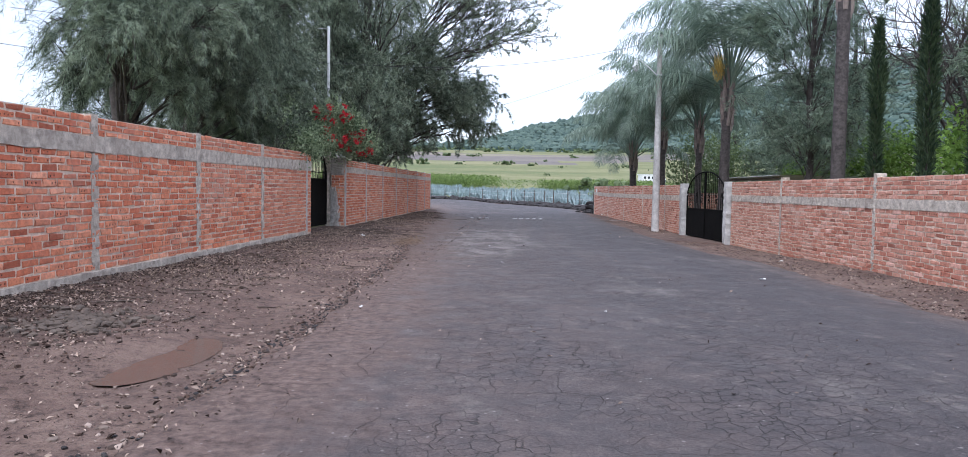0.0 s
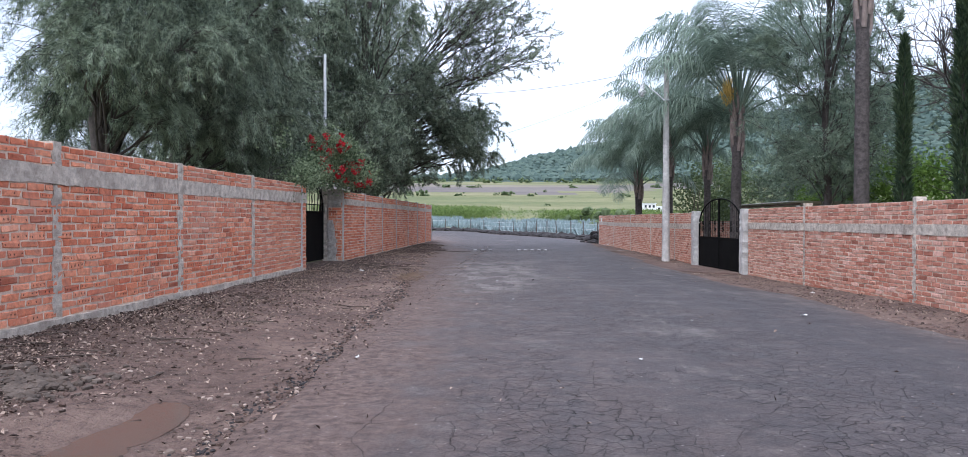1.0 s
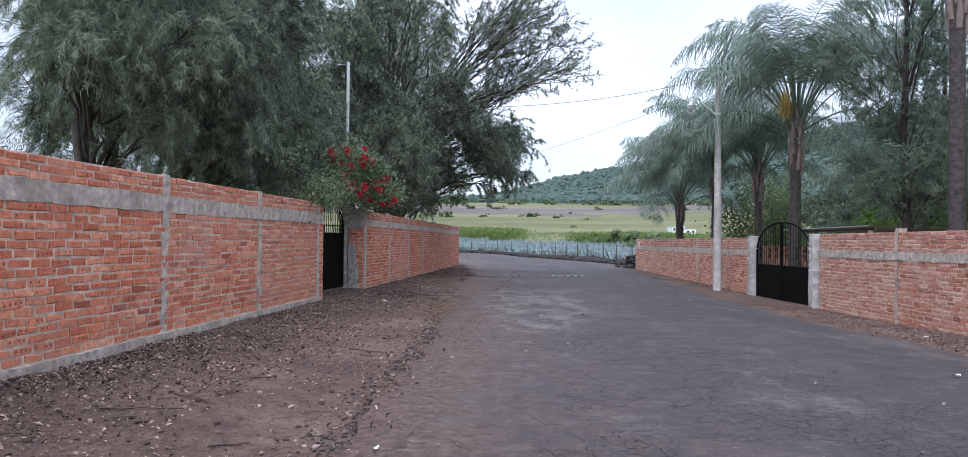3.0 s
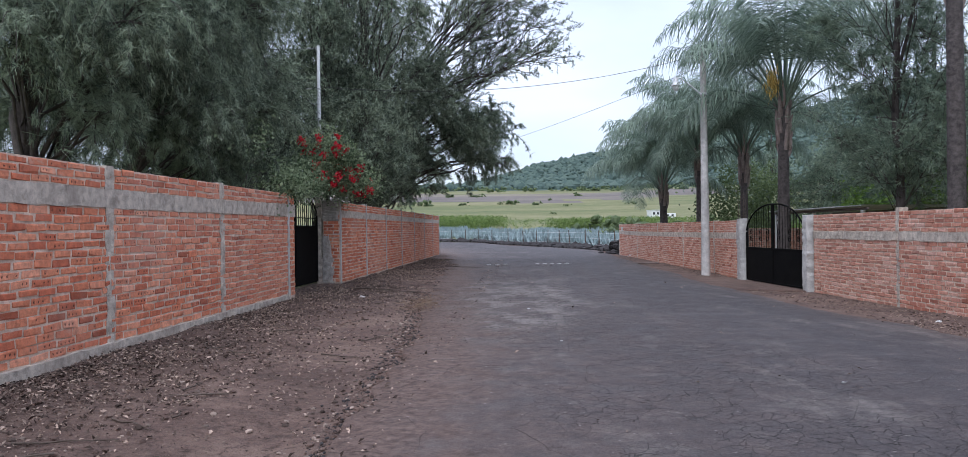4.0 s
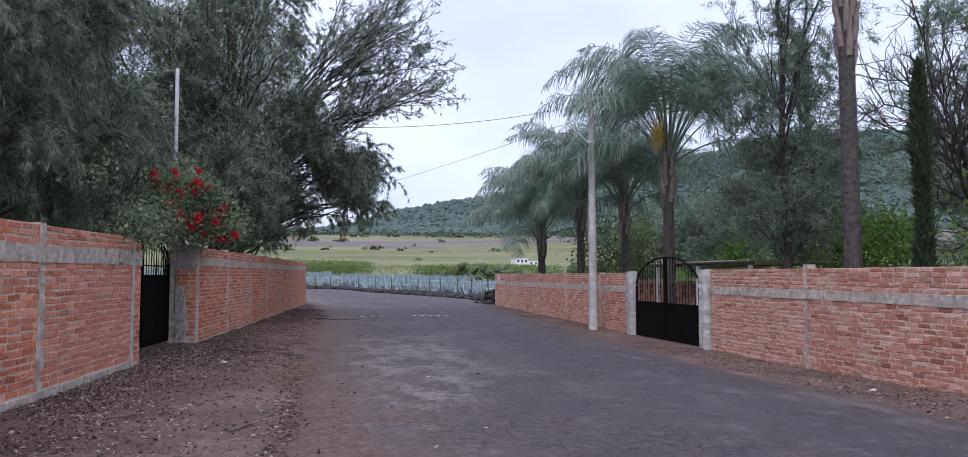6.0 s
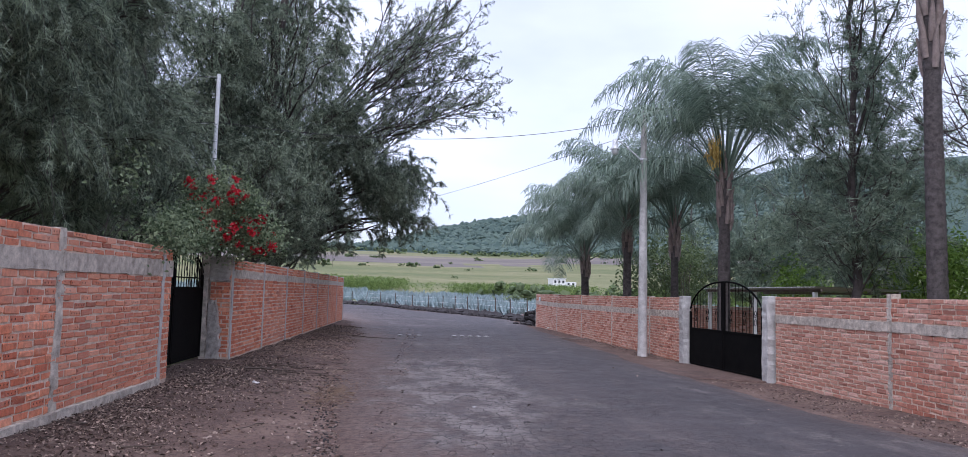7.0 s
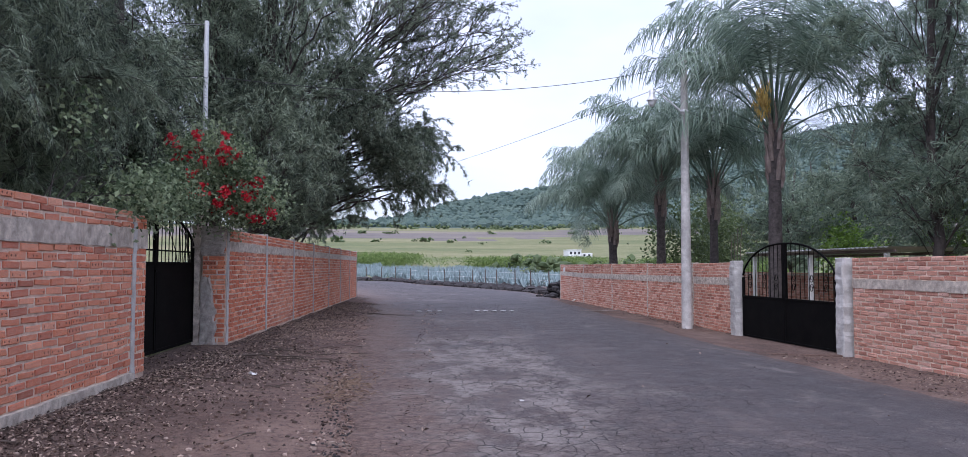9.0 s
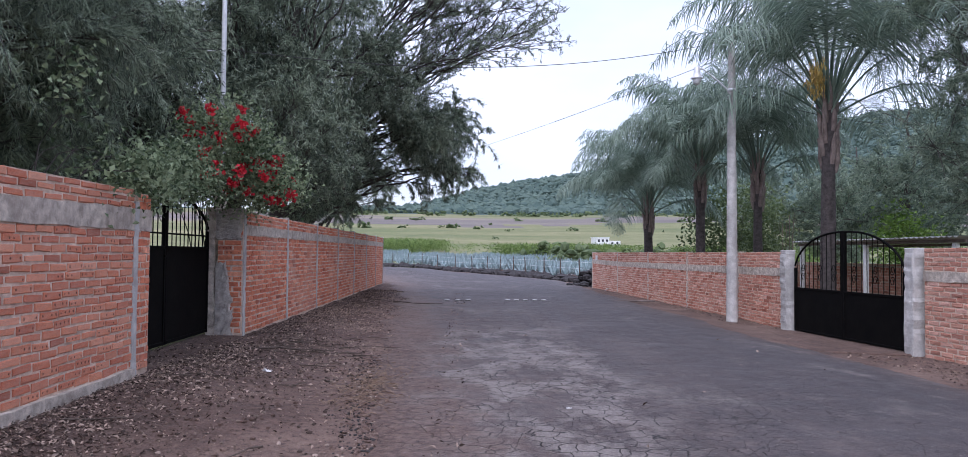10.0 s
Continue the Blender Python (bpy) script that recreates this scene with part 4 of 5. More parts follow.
def weeping_tree(name, label, trunks, crown, limbs, needles, leaf=None, droop=1.0, strand=0.7, needle=0.3, width=0.012, group="", floor=2.35, subs=7, bark_r=0.16, per_sub=6, fan=0.75):
    """A tree with drooping needle foliage. trunks: (foot, head) pairs."""
    tree = thing(name, trunks[0][0], label, "tree", group)
    axes = []
    for foot, head_ in trunks:
        foot, head_ = np.array(foot, float), np.array(head_, float)
        p = foot + (head_ - foot) * np.linspace(0, 1, 12)[:, None]
        p[1:-1, :2] += rng.normal(scale=0.09, size=(10, 2))
        axes.append(p)
        tubes("trunk", [(p, np.linspace(bark_r, 0.035, 12))], BARK, tree, 9)
    lines, s_from, s_way, s_len = [], [], [], []
    for target in in_crown(crown, limbs):
        target[2] = max(target[2], floor + 0.3)
        axis = min(axes, key=lambda q: np.linalg.norm(q.mean(0)[:2] - target[:2]) + rng.uniform(0, 1.5))
        zs = np.clip(target[2] * rng.uniform(0.45, 0.85), axis[0, 2] + 1.5, axis[-1, 2] - 0.3)
        start = np.array([np.interp(zs, axis[:, 2], axis[:, c]) for c in range(3)])
        reach = np.linalg.norm(target - start)
        ctrl = start + (target - start) * 0.5 + np.array([0, 0, 0.22 * reach])
        limb = bezier(start, ctrl, target, 9)
        limb[1:-1] += rng.normal(scale=0.03 * reach, size=(7, 3)) * 0.6
        lines.append((limb, np.linspace(min(0.06, 0.008 + reach * 0.01) if rng.random() < 0.14 else min(0.02, 0.006 + reach * 0.003), 0.005, 9)))
        for q in range(subs):
            t = rng.uniform(0.3, 1.0)
            o = np.array([np.interp(t * 8, np.arange(9), limb[:, c]) for c in range(3)])
            tan = unit(limb[min(8, int(t * 8) + 1)] - limb[int(t * 8) - 1 if int(t * 8) else 0])
            way = unit(tan * 0.7 + rng.normal(size=3) * 0.65 + np.array([0, 0, 0.1]))
            ln = rng.uniform(0.5, 1.3)
            end = o + way * ln
            sub = bezier(o, o + way * ln * 0.55 + np.array([0, 0, 0.12]), end + np.array([0, 0, -0.15 * droop]), 5)
            lines.append((sub, np.linspace(0.012, 0.004, 5)))
            for _ in range(per_sub):
                u = rng.uniform(0.1, 1.0)
                p = np.array([np.interp(u * 4, np.arange(5), sub[:, c]) for c in range(3)])
                s_from.append(p)
                s_way.append(unit(way * 0.5 + rng.normal(size=3) * 0.45 + np.array([0, 0, -droop])))
                s_len.append(strand * rng.uniform(0.5, 1.3))
    tagged(tubes("branchwork", lines, BARK, tree, 3), kind="stuff")
    s_from, s_way, s_len = np.array(s_from), np.array(s_way), np.array(s_len)
    weight = rng.lognormal(0, 1.05, len(s_from))
    k = rng.choice(len(s_from), needles, p=weight / weight.sum())
    u = rng.random(needles)
    pts = s_from[k] + s_way[k] * (s_len[k] * u)[:, None] + rng.normal(scale=0.035, size=(needles, 3))
    ways = unit(s_way[k] + rng.normal(size=(needles, 3)) * fan)
    keep = pts[:, 2] > floor + 0.15
    pts, ways = pts[keep], ways[keep]
    v, f = needles_of(pts, ways, needle * rng.uniform(0.6, 1.25, len(pts)), width * rng.uniform(0.7, 1.3, len(pts)))
    sheet("foliage", v, f, leaf or NEEDLES, tree, kind="stuff")
    return tree


def at_share(line, u):
    """The point a share u of the way along a line of points."""
    k = np.arange(len(line))
    return np.array([np.interp(u * (len(line) - 1), k, line[:, c]) for c in range(3)])


def grown_trunks(tree, trunks, bark_r):
    axes = []
    for foot, head_ in trunks:
        foot, head_ = np.array(foot, float), np.array(head_, float)
        p = foot + (head_ - foot) * np.linspace(0, 1, 12)[:, None]
        p[1:-1, :2] += rng.normal(scale=0.09, size=(10, 2))
        axes.append(p)
        tubes("trunk", [(p, np.linspace(bark_r, 0.05, 12))], BARK, tree, 9)
    return axes


def limb_to(axes, target, lift=0.22, low=0.45):
    """A curved limb from the nearest trunk out to a point."""
    axis = min(axes, key=lambda q: np.linalg.norm(q.mean(0)[:2] - target[:2]) + rng.uniform(0, 1.0))
    zs = np.clip(target[2] * rng.uniform(low, 0.85), axis[0, 2] + 1.5, axis[-1, 2] - 0.3)
    start = np.array([np.interp(zs, axis[:, 2], axis[:, c]) for c in range(3)])
    reach = np.linalg.norm(target - start)
    limb = bezier(start, start + (target - start) * 0.5 + np.array([0, 0, lift * reach]), target, 9)
    limb[1:-1] += rng.normal(scale=0.018 * reach, size=(7, 3))
    return limb, reach


def tufted_tree(label, trunks, crown, lobes, per_lobe, tufts, per_tuft, lobe_r, needle, width, droop=0.6, fan=0.5, floor=2.35, bark_r=0.2, fill=0, fill_w=0.012, fans=(), leaf=None):
    """A casuarina: lobes of branchlets, each branchlet set with tufts of fine needles.
    fans: open boughs as (root, mid, tips lower corner, tips upper corner, number)."""
    tree = thing("casuarina_tree", trunks[0][0], label, "tree", "roadside casuarinas")
    axes = grown_trunks(tree, trunks, bark_r)
    lines, tuft_at, tuft_way, tuft_len = [], [], [], []
    for target in in_crown(crown, lobes, 0.55):
        target[2] = max(target[2], floor + 0.35)
        limb, reach = limb_to(axes, target)
        lines.append((limb, np.linspace(min(0.06, 0.012 + reach * 0.01), 0.007, 9)))
        away = unit(target - limb[4])
        size = lobe_r * rng.uniform(0.7, 1.35)
        bias = unit(away + rng.normal(size=3) * 0.4)
        for _ in range(per_lobe):
            way = unit(bias * 0.75 + rng.normal(size=3) * 0.62 + np.array([0, 0, 0.15]))
            o = at_share(limb, rng.uniform(0.7, 1.0))
            ln = size * rng.uniform(0.6, 1.35)
            br = bezier(o, o + way * ln * 0.6 + np.array([0, 0, 0.1 * ln]), o + way * ln * 0.9 + np.array([0, 0, -droop * ln * 0.6]), 6)
            lines.append((br, np.linspace(0.009, 0.003, 6)))
            for u in rng.uniform(0.15, 1.0, tufts):
                p = at_share(br, u)
                k = min(4, int(u * 5))
                tuft_at.append(p)
                tuft_way.append(unit(unit(br[k + 1] - br[k]) + rng.normal(size=3) * 0.5 + np.array([0, 0, -0.45 * droop])))
                tuft_len.append(needle * rng.uniform(0.7, 1.25))
    for root, mid, lo, hi, count in fans:
        root, mid = np.array(root, float), np.array(mid, float)
        for _ in range(count):
            tip = rng.uniform(lo, hi)
            m0 = mid + rng.normal(size=3) * np.array([0.5, 0.9, 0.7])
            limb = bezier(root + rng.normal(size=3) * 0.3, m0, tip, 12)
            limb[1:-1] += rng.normal(scale=0.05, size=(10, 3))
            reach = np.linalg.norm(tip - root)
            lines.append((limb, np.linspace(0.05, 0.008, 12)))
            for u in np.sort(rng.uniform(0.35, 1.0, 13)):
                k = min(10, int(u * 11))
                tan = unit(limb[k + 1] - limb[k])
                way = unit(tan + rng.normal(size=3) * 0.5 + np.array([0, 0, 0.12]))
                ln = reach * rng.uniform(0.12, 0.26)
                o = at_share(limb, u)
                sub = bezier(o, o + way * ln * 0.5, o + unit(way + tan * 0.3 + np.array([0, 0, 0.12])) * ln, 6)
                sub[1:] += rng.normal(scale=0.025, size=(5, 3))
                lines.append((sub, np.linspace(0.016, 0.005, 6)))
                for v_ in rng.uniform(0.3, 1.0, 8):
                    j = min(4, int(v_ * 5))
                    p = at_share(sub, v_)
                    w2 = unit(unit(sub[j + 1] - sub[j]) + rng.normal(size=3) * 0.55)
                    ln2 = rng.uniform(0.2, 0.5)
                    lines.append((np.array([p, p + w2 * ln2 * 0.5 + rng.normal(size=3) * 0.02, p + w2 * ln2]), np.array([0.007, 0.005, 0.003])))
                    for q in np.linspace(0.25, 1.0, 4):
                        tuft_at.append(p + w2 * ln2 * q)
                        tuft_way.append(unit(w2 + rng.normal(size=3) * 0.5))
                        tuft_len.append(needle * rng.uniform(0.3, 0.5) * (1 if rng.random() < 0.6 else 0.1))
    tagged(tubes("branchwork", lines, BARK, tree, 3), kind="stuff")
    at_, way_, len_ = (np.repeat(np.array(q), per_tuft, 0) for q in (tuft_at, tuft_way, tuft_len))
    n = len(at_)
    ways = unit(way_ + rng.normal(size=(n, 3)) * fan)
    pts = at_ + rng.normal(scale=0.02, size=(n, 3))
    keep = pts[:, 2] > floor + 0.1
    pts, ways, len_ = pts[keep], ways[keep], len_[keep]
    v, f = needles_of(pts, ways, len_ * rng.uniform(0.6, 1.2, len(pts)), width * rng.uniform(0.7, 1.3, len(pts)))
    if fill:
        pts = in_crown(crown, fill, 0.1)
        core = np.array([c[0] for c in crown]).mean(0)
        pts = core + (pts - core) * 0.88
        pts = pts[pts[:, 2] > floor + 0.3]
        v, f = join_arrays([(v, f), needles_of(pts, unit(rng.normal(size=(len(pts), 3)) * 0.6 + np.array([0, 0, -0.7])), rng.uniform(0.12, 0.24, len(pts)), fill_w)])
    sheet("foliage", v, f, leaf or NEEDLES, tree, kind="stuff")
    return tree


tufted_tree("large dark green casuarina drooping over the brick wall", [((-7.3, 17.4, 0.1), (-7.0, 17.6, 12.0)), ((-7.6, 15.4, 0.1), (-7.8, 15.2, 11.5))],
            [((-6.0, 17.7, 4.4), (1.3, 1.9, 2.0), 6), ((-6.2, 15.6, 4.5), (1.3, 1.8, 1.8), 3.5), ((-6.3, 17.9, 7.6), (1.6, 2.4, 2.6), 5), ((-6.9, 14.6, 7.4), (1.3, 1.8, 2.4), 3.0), ((-7.2, 13.6, 5.8), (1.2, 1.3, 1.7), 1.3), ((-6.6, 13.9, 4.2), (0.8, 1.0, 1.2), 1.5), ((-6.35, 20.4, 4.9), (0.75, 1.0, 1.9), 3.0), ((-6.5, 20.5, 8.2), (0.9, 1.1, 2.0), 2.6)],
            138, 14, 11, 22, 0.8, 0.17, 0.0088, droop=0.95, fan=0.5, floor=2.15, fill=40000, fill_w=0.013)
weeping_tree("casuarina_tree", "casuarina with thin weeping twigs behind the wall", [((-9.6, 19.0, 0.1), (-9.5, 18.9, 11.5))],
             [((-9.5, 18.6, 6.4), (1.7, 2.4, 3.4), 1)], 60, 90000, strand=0.9, group="roadside casuarinas", width=0.013, needle=0.17, fan=0.5)
tufted_tree("tall spreading casuarina whose limbs reach over the road", [((-7.0, 29.2, 0.1), (-6.6, 29.6, 13.5)), ((-6.2, 29.9, 0.1), (-5.4, 30.4, 13.8)), ((-6.6, 35.5, 0.1), (-5.4, 35.0, 13.0))],
            [((-5.5, 33.0, 5.0), (1.8, 6.2, 2.3), 8), ((-6.0, 35.0, 3.4), (0.8, 7.5, 0.9), 3.2), ((-5.3, 32.6, 8.6), (2.2, 3.8, 3.4), 8), ((-2.0, 36.6, 5.3), (1.7, 2.8, 1.5), 4.5), ((-3.2, 34.6, 6.8), (1.3, 2.2, 1.3), 2.2), ((-6.6, 29.2, 8.0), (1.5, 1.7, 3.0), 3.4), ((-6.0, 30.4, 12.2), (2.0, 2.2, 1.4), 0.9), ((-5.2, 40.5, 4.4), (1.8, 3.0, 1.8), 1.6), ((-7.3, 28.2, 4.8), (1.8, 2.0, 2.0), 2.2), ((-7.6, 27.6, 8.2), (1.6, 1.8, 2.4), 2.6)],
            190, 14, 9, 12, 0.9, 0.2, 0.0185, droop=0.75, fan=0.55, bark_r=0.23, fill=95000, fill_w=0.026,
            fans=[((-4.9, 34.4, 5.6), (-2.8, 34.2, 7.6), (-1.6, 31.5, 7.6), (1.6, 36.5, 10.4), 13), ((-4.7, 34.4, 7.2), (-3.0, 34.2, 9.4), (-2.8, 31.5, 9.6), (1.1, 36.5, 13.2), 14)])
for x_, y_, r_ in ((-8.8, 22.6, 2.2), (-10.4, 26.5, 2.5), (-7.8, 25.0, 1.5)):
    weeping_tree("casuarina_tree", "dark casuarina deep in the yard", [((x_, y_, 0.1), (x_ + 0.2, y_, 12.0))],
                 [((x_, y_, 5.6 if r_ > 2 else 4.4), (r_, r_ + 0.8, 3.6 if r_ > 2 else 2.2), 3)] + ([((x_, y_, 9.5), (r_, r_, 2.6), 1.8)] if r_ > 2 else []), 85, 75000, group="roadside casuarinas", width=0.022, needle=0.16, strand=0.5, fan=0.5)
# orchard side
weeping_tree("conifer_tree", "slender dark conifer with sparse boughs", [((9.9, 25.7, -0.2), (10.0, 25.6, 12.5))],
             [((10.3, 26.2, 4.4), (2.3, 2.6, 2.2), 4), ((10.3, 25.8, 8.2), (2.5, 2.4, 2.2), 2), ((10.2, 25.8, 11.3), (2.3, 2.3, 1.6), 1)], 70, 66000, NEEDLES_DARK, droop=0.35, strand=0.5, needle=0.17, width=0.02, group="orchard conifers", floor=1.6, bark_r=0.13)
for px_, py_, h_, cz in ((12.8, 29.5, 11.5, 6.0), (15.5, 25.5, 12.0, 6.2), (14.5, 20.5, 11.0, 5.5), (14.5, 37.0, 7.0, 3.6), (18.5, 31.0, 12.0, 6.0), (17.0, 16.5, 12.0, 6.5), (13.2, 47.0, 6.6, 3.6), (15.8, 45.0, 6.8, 3.7), (18.0, 47.5, 7.0, 3.8), (13.2, 17.6, 9.5, 5.2), (12.0, 14.6, 9.0, 5.0)):
    weeping_tree("conifer_tree", "dark green conifer in the orchard behind the wall", [((px_, py_, -0.2), (px_ + 0.2, py_, h_))],
                 [((px_, py_, cz), (2.3, 2.3, cz - 1.4), 1)], 30, 19000 if h_ > 7 else 20000, NEEDLES_DARK, droop=0.4, strand=0.5, needle=0.2, width=0.026 if h_ > 7 else 0.045, group="orchard conifers", floor=1.2, bark_r=0.12)


def bare_tree(place, height):
    tree = thing("bare_tree", place, "leafless tree with a dense net of dark twigs", "tree")
    lines = []

    def grow(p, d, ln, r, level):
        n = 6
        q = [p]
        for _ in range(n):
            d = unit(d + rng.normal(size=3) * 0.16 + np.array([0, 0, 0.05]))
            q.append(q[-1] + d * ln / n)
        lines.append((np.array(q), np.linspace(r, r * 0.55, n + 1)))
        if level == 0:
            return
        for k in range(4 if level > 1 else 5):
            o = q[rng.integers(2, n + 1)]
            grow(o, unit(d + rng.normal(size=3) * 0.62), ln * rng.uniform(0.55, 0.8), r * 0.55, level - 1)

    for _ in range(3):
        grow(np.array(place, float), unit(np.array([rng.normal() * 0.3, rng.normal() * 0.3, 1.0])), height * 0.45, 0.13, 4)
    lines = [q for q in lines if q[0][:, 0].min() > 8.4 and q[0][:, 2].max() < 14 and (q[0][0, 2] < 0.5 or q[0][:, 2].min() > 1.6)]
    trunk_, rest = lines[:1], lines[1:]
    tubes("trunk", trunk_, BARK, tree, 8)
    tagged(tubes("branchwork", rest, BARK, tree, 3), kind="stuff")


bare_tree((13.2, 21.6, -0.2), 9.5)
bare_tree((16.0, 19.0, -0.2), 10.0)


def cypress(place, height, radius):
    tree = thing("cypress_tree", place, "narrow columnar green cypress behind the wall", "tree", "row of cypresses")
    tubes("trunk", [([place, (place[0], place[1], place[2] + height * 0.9)], [0.08, 0.02])], BARK, tree, 7)
    n = int(4600 * height / 6)
    u = rng.random(n) ** 0.85
    prof = radius * np.minimum(1, (1 - u) * 3.2 + 0.05) * (0.75 + 0.25 * np.sin(u * 9 + place[1]))
    a = rng.random(n) * 6.283
    rad = prof * rng.uniform(0.55, 1.05, n) * (1 + 0.15 * np.sin(a * 5 + u * 40))
    pts = np.stack([place[0] + rad * np.cos(a), place[1] + rad * np.sin(a), place[2] + 0.3 + u * (height - 0.3)], -1)
    ways = unit(np.stack([np.cos(a) * 0.4, np.sin(a) * 0.4, np.full(n, 1.4)], -1) + rng.normal(size=(n, 3)) * 0.35)
    v, f = blades(pts, ways, rng.uniform(0.12, 0.26, n), 0.036)
    sheet("foliage", v, f, CYPRESS_LEAF, tree, kind="stuff")


cypress((9.17, 19.2, -0.2), 5.8, 0.2)
cypress((9.1, 16.7, -0.2), 8.0, 0.17)
cypress((9.15, 15.0, -0.2), 9.0, 0.19)
cypress((9.2, 13.0, -0.2), 8.5, 0.22)


def palm(place, trunk_h, radius, fronds, frond_len, label, boots=1.6, flowers=False, lean=(0, 0), spread=1.0):
    tree = thing("palm_tree", place, label, "palm tree", "orchard palms")
    base = np.array(place, float)
    n = int(trunk_h / 0.055)
    z = np.linspace(0, trunk_h, n)
    bend = (z / trunk_h)[:, None] ** 1.5 * np.array([[lean[0], lean[1], 0]])
    axis = base + np.stack([0 * z, 0 * z, z], -1) + bend
    ringed = radius * (1.15 - 0.35 * z / trunk_h) * (1 + 0.045 * (np.arange(n) % 3 == 0)) * (1 + rng.normal(scale=0.012, size=n))
    tubes("trunk", [(axis, ringed)], PALM_BARK, tree, 14)
    crown_at = axis[-1]
    # dry leaf bases clasping the upper trunk
    n_b = max(16, int(boots * 9))
    for k in range(n_b):
        zb = trunk_h - boots + boots * k / n_b
        c = np.array([np.interp(zb, z, axis[:, q]) for q in range(3)])
        a = k * 2.399 + rng.normal() * 0.2
        d = np.array([math.cos(a), math.sin(a), 0])
        rr_ = float(np.interp(zb, z, ringed))
        line = np.array([c + d * rr_ * 0.8, c + d * (rr_ + 0.035) + [0, 0, 0.3], c + d * (rr_ + 0.05) + [0, 0, 0.6], c + d * (rr_ + 0.1 + 0.05 * rng.random()) + [0, 0, 0.85]])
        tubes("leaf_boot", [(line, [0.07, 0.075, 0.055, 0.02])], PALM_BOOT, tree, 6)
    for k in range(fronds):
        a = k * 2.39996 + rng.normal() * 0.15
        q = (k + 0.5) / fronds
        elev = radians(88 - 42 * q ** 1.2 * spread - (16 if q > 0.93 else 0))
        turn = radians(rng.uniform(112, 150) + 12 * q)
        ln = frond_len * rng.uniform(0.85, 1.08) * (0.75 if q > 0.93 else 1.0)
        m = 26
        ang = elev - turn * np.linspace(0, 1, m) ** 1.85
        out = np.array([math.cos(a), math.sin(a), 0])
        step = ln / (m - 1)
        pts = crown_at + np.array([0, 0, -0.3 + 0.5 * (1 - q)]) + out * 0.08 + np.concatenate([[[0, 0, 0]], np.cumsum((np.cos(ang)[:, None] * out + np.sin(ang)[:, None] * np.array([0, 0, 1])) * step, 0)[:-1]])
        side = np.array([-out[1], out[0], 0])
        pts = pts + side * (rng.normal() * 0.25 * (np.linspace(0, 1, m) ** 2))[:, None]
        rachis = tube_arrays(pts, np.linspace(0.034, 0.005, m), 5)
        cnt = 150
        s = np.sort(rng.uniform(0.3, 1.0, cnt))
        o = np.stack([np.interp(s * (m - 1), np.arange(m), pts[:, c]) for c in range(3)], -1)
        tan = unit(np.stack([np.interp(s * (m - 1), np.arange(m), np.gradient(pts[:, c])) for c in range(3)], -1))
        sgn = np.where(np.arange(cnt) % 2, 1.0, -1.0)[:, None]
        way = unit(side * sgn * 1.0 + tan * 0.55 + rng.normal(size=(cnt, 3)) * 0.27 + np.array([0, 0, -0.12]))
        lf = 1.02 * np.sin(np.clip(0.25 + s * 0.78, 0, 1) * math.pi) ** 0.6 * frond_len / 4.6 + 0.08
        side2 = unit(np.cross(way, np.array([0, 0, 1.0])))
        mid = o + way * lf[:, None] * 0.45
        low = mid + unit(way * 0.8 + np.array([0, 0, -0.8])) * lf[:, None] * 0.35
        tip = low + unit(way * 0.5 + np.array([0, 0, -0.9])) * lf[:, None] * 0.3
        w = 0.0145
        v = np.stack([o - tan * w * 0.6, o + tan * w * 0.6, mid + tan * w, mid - tan * w, low + tan * w * 0.8, low - tan * w * 0.8, tip, tip + tan * 0.002], 1).reshape(-1, 3)
        kk = np.arange(cnt)[:, None] * 8
        f = np.concatenate([kk + np.array([[0, 1, 2, 3]]), kk + np.array([[3, 2, 4, 5]]), kk + np.array([[5, 4, 7, 6]])])
        v, f = join_arrays([rachis, (v, f)])
        sheet("frond", v, f, PALM_LEAF, tree)
    if flowers:
        for k in range(1):
            c = crown_at + np.array([-0.45, -0.25, 0.75])
            cen = c + rng.normal(size=(420, 3)) * np.array([0.1, 0.1, 0.2])
            v, f = blades(cen, unit(rng.normal(size=(420, 3)) * 0.3 + np.array([0, 0, -1])), 0.2, 0.03)
            sheet("flower_cluster", v, f, GOLD, tree, "hanging yellow flower cluster", kind="stuff")
    return tree


palm((6.75, 43.0, -0.1), 3.6, 0.19, 42, 5.2, "low feathery palm with arching fronds beside the wall", 1.1, lean=(-0.1, 0))
palm((7.4, 38.0, -0.1), 4.8, 0.17, 36, 5.1, "feathery palm with arching fronds beside the wall", 1.4)
palm((8.7, 35.9, -0.15), 4.6, 0.15, 28, 4.8, "slim feathery palm with dark fronds beside the wall", 1.4, spread=0.85)
palm((8.45, 30.45, -0.2), 5.8, 0.19, 40, 6.0, "tall feathery palm with yellow flower clusters by the gate", 1.8, True, lean=(0.1, 0.1))
palm((9.25, 21.55, -0.2), 10.4, 0.175, 26, 4.6, "very tall palm with a thick ringed trunk", 4.0)
palm((-13.4, 15.5, 0.1), 5.5, 0.2, 22, 4.2, "feathery palm in the yard behind the wall", 1.5)


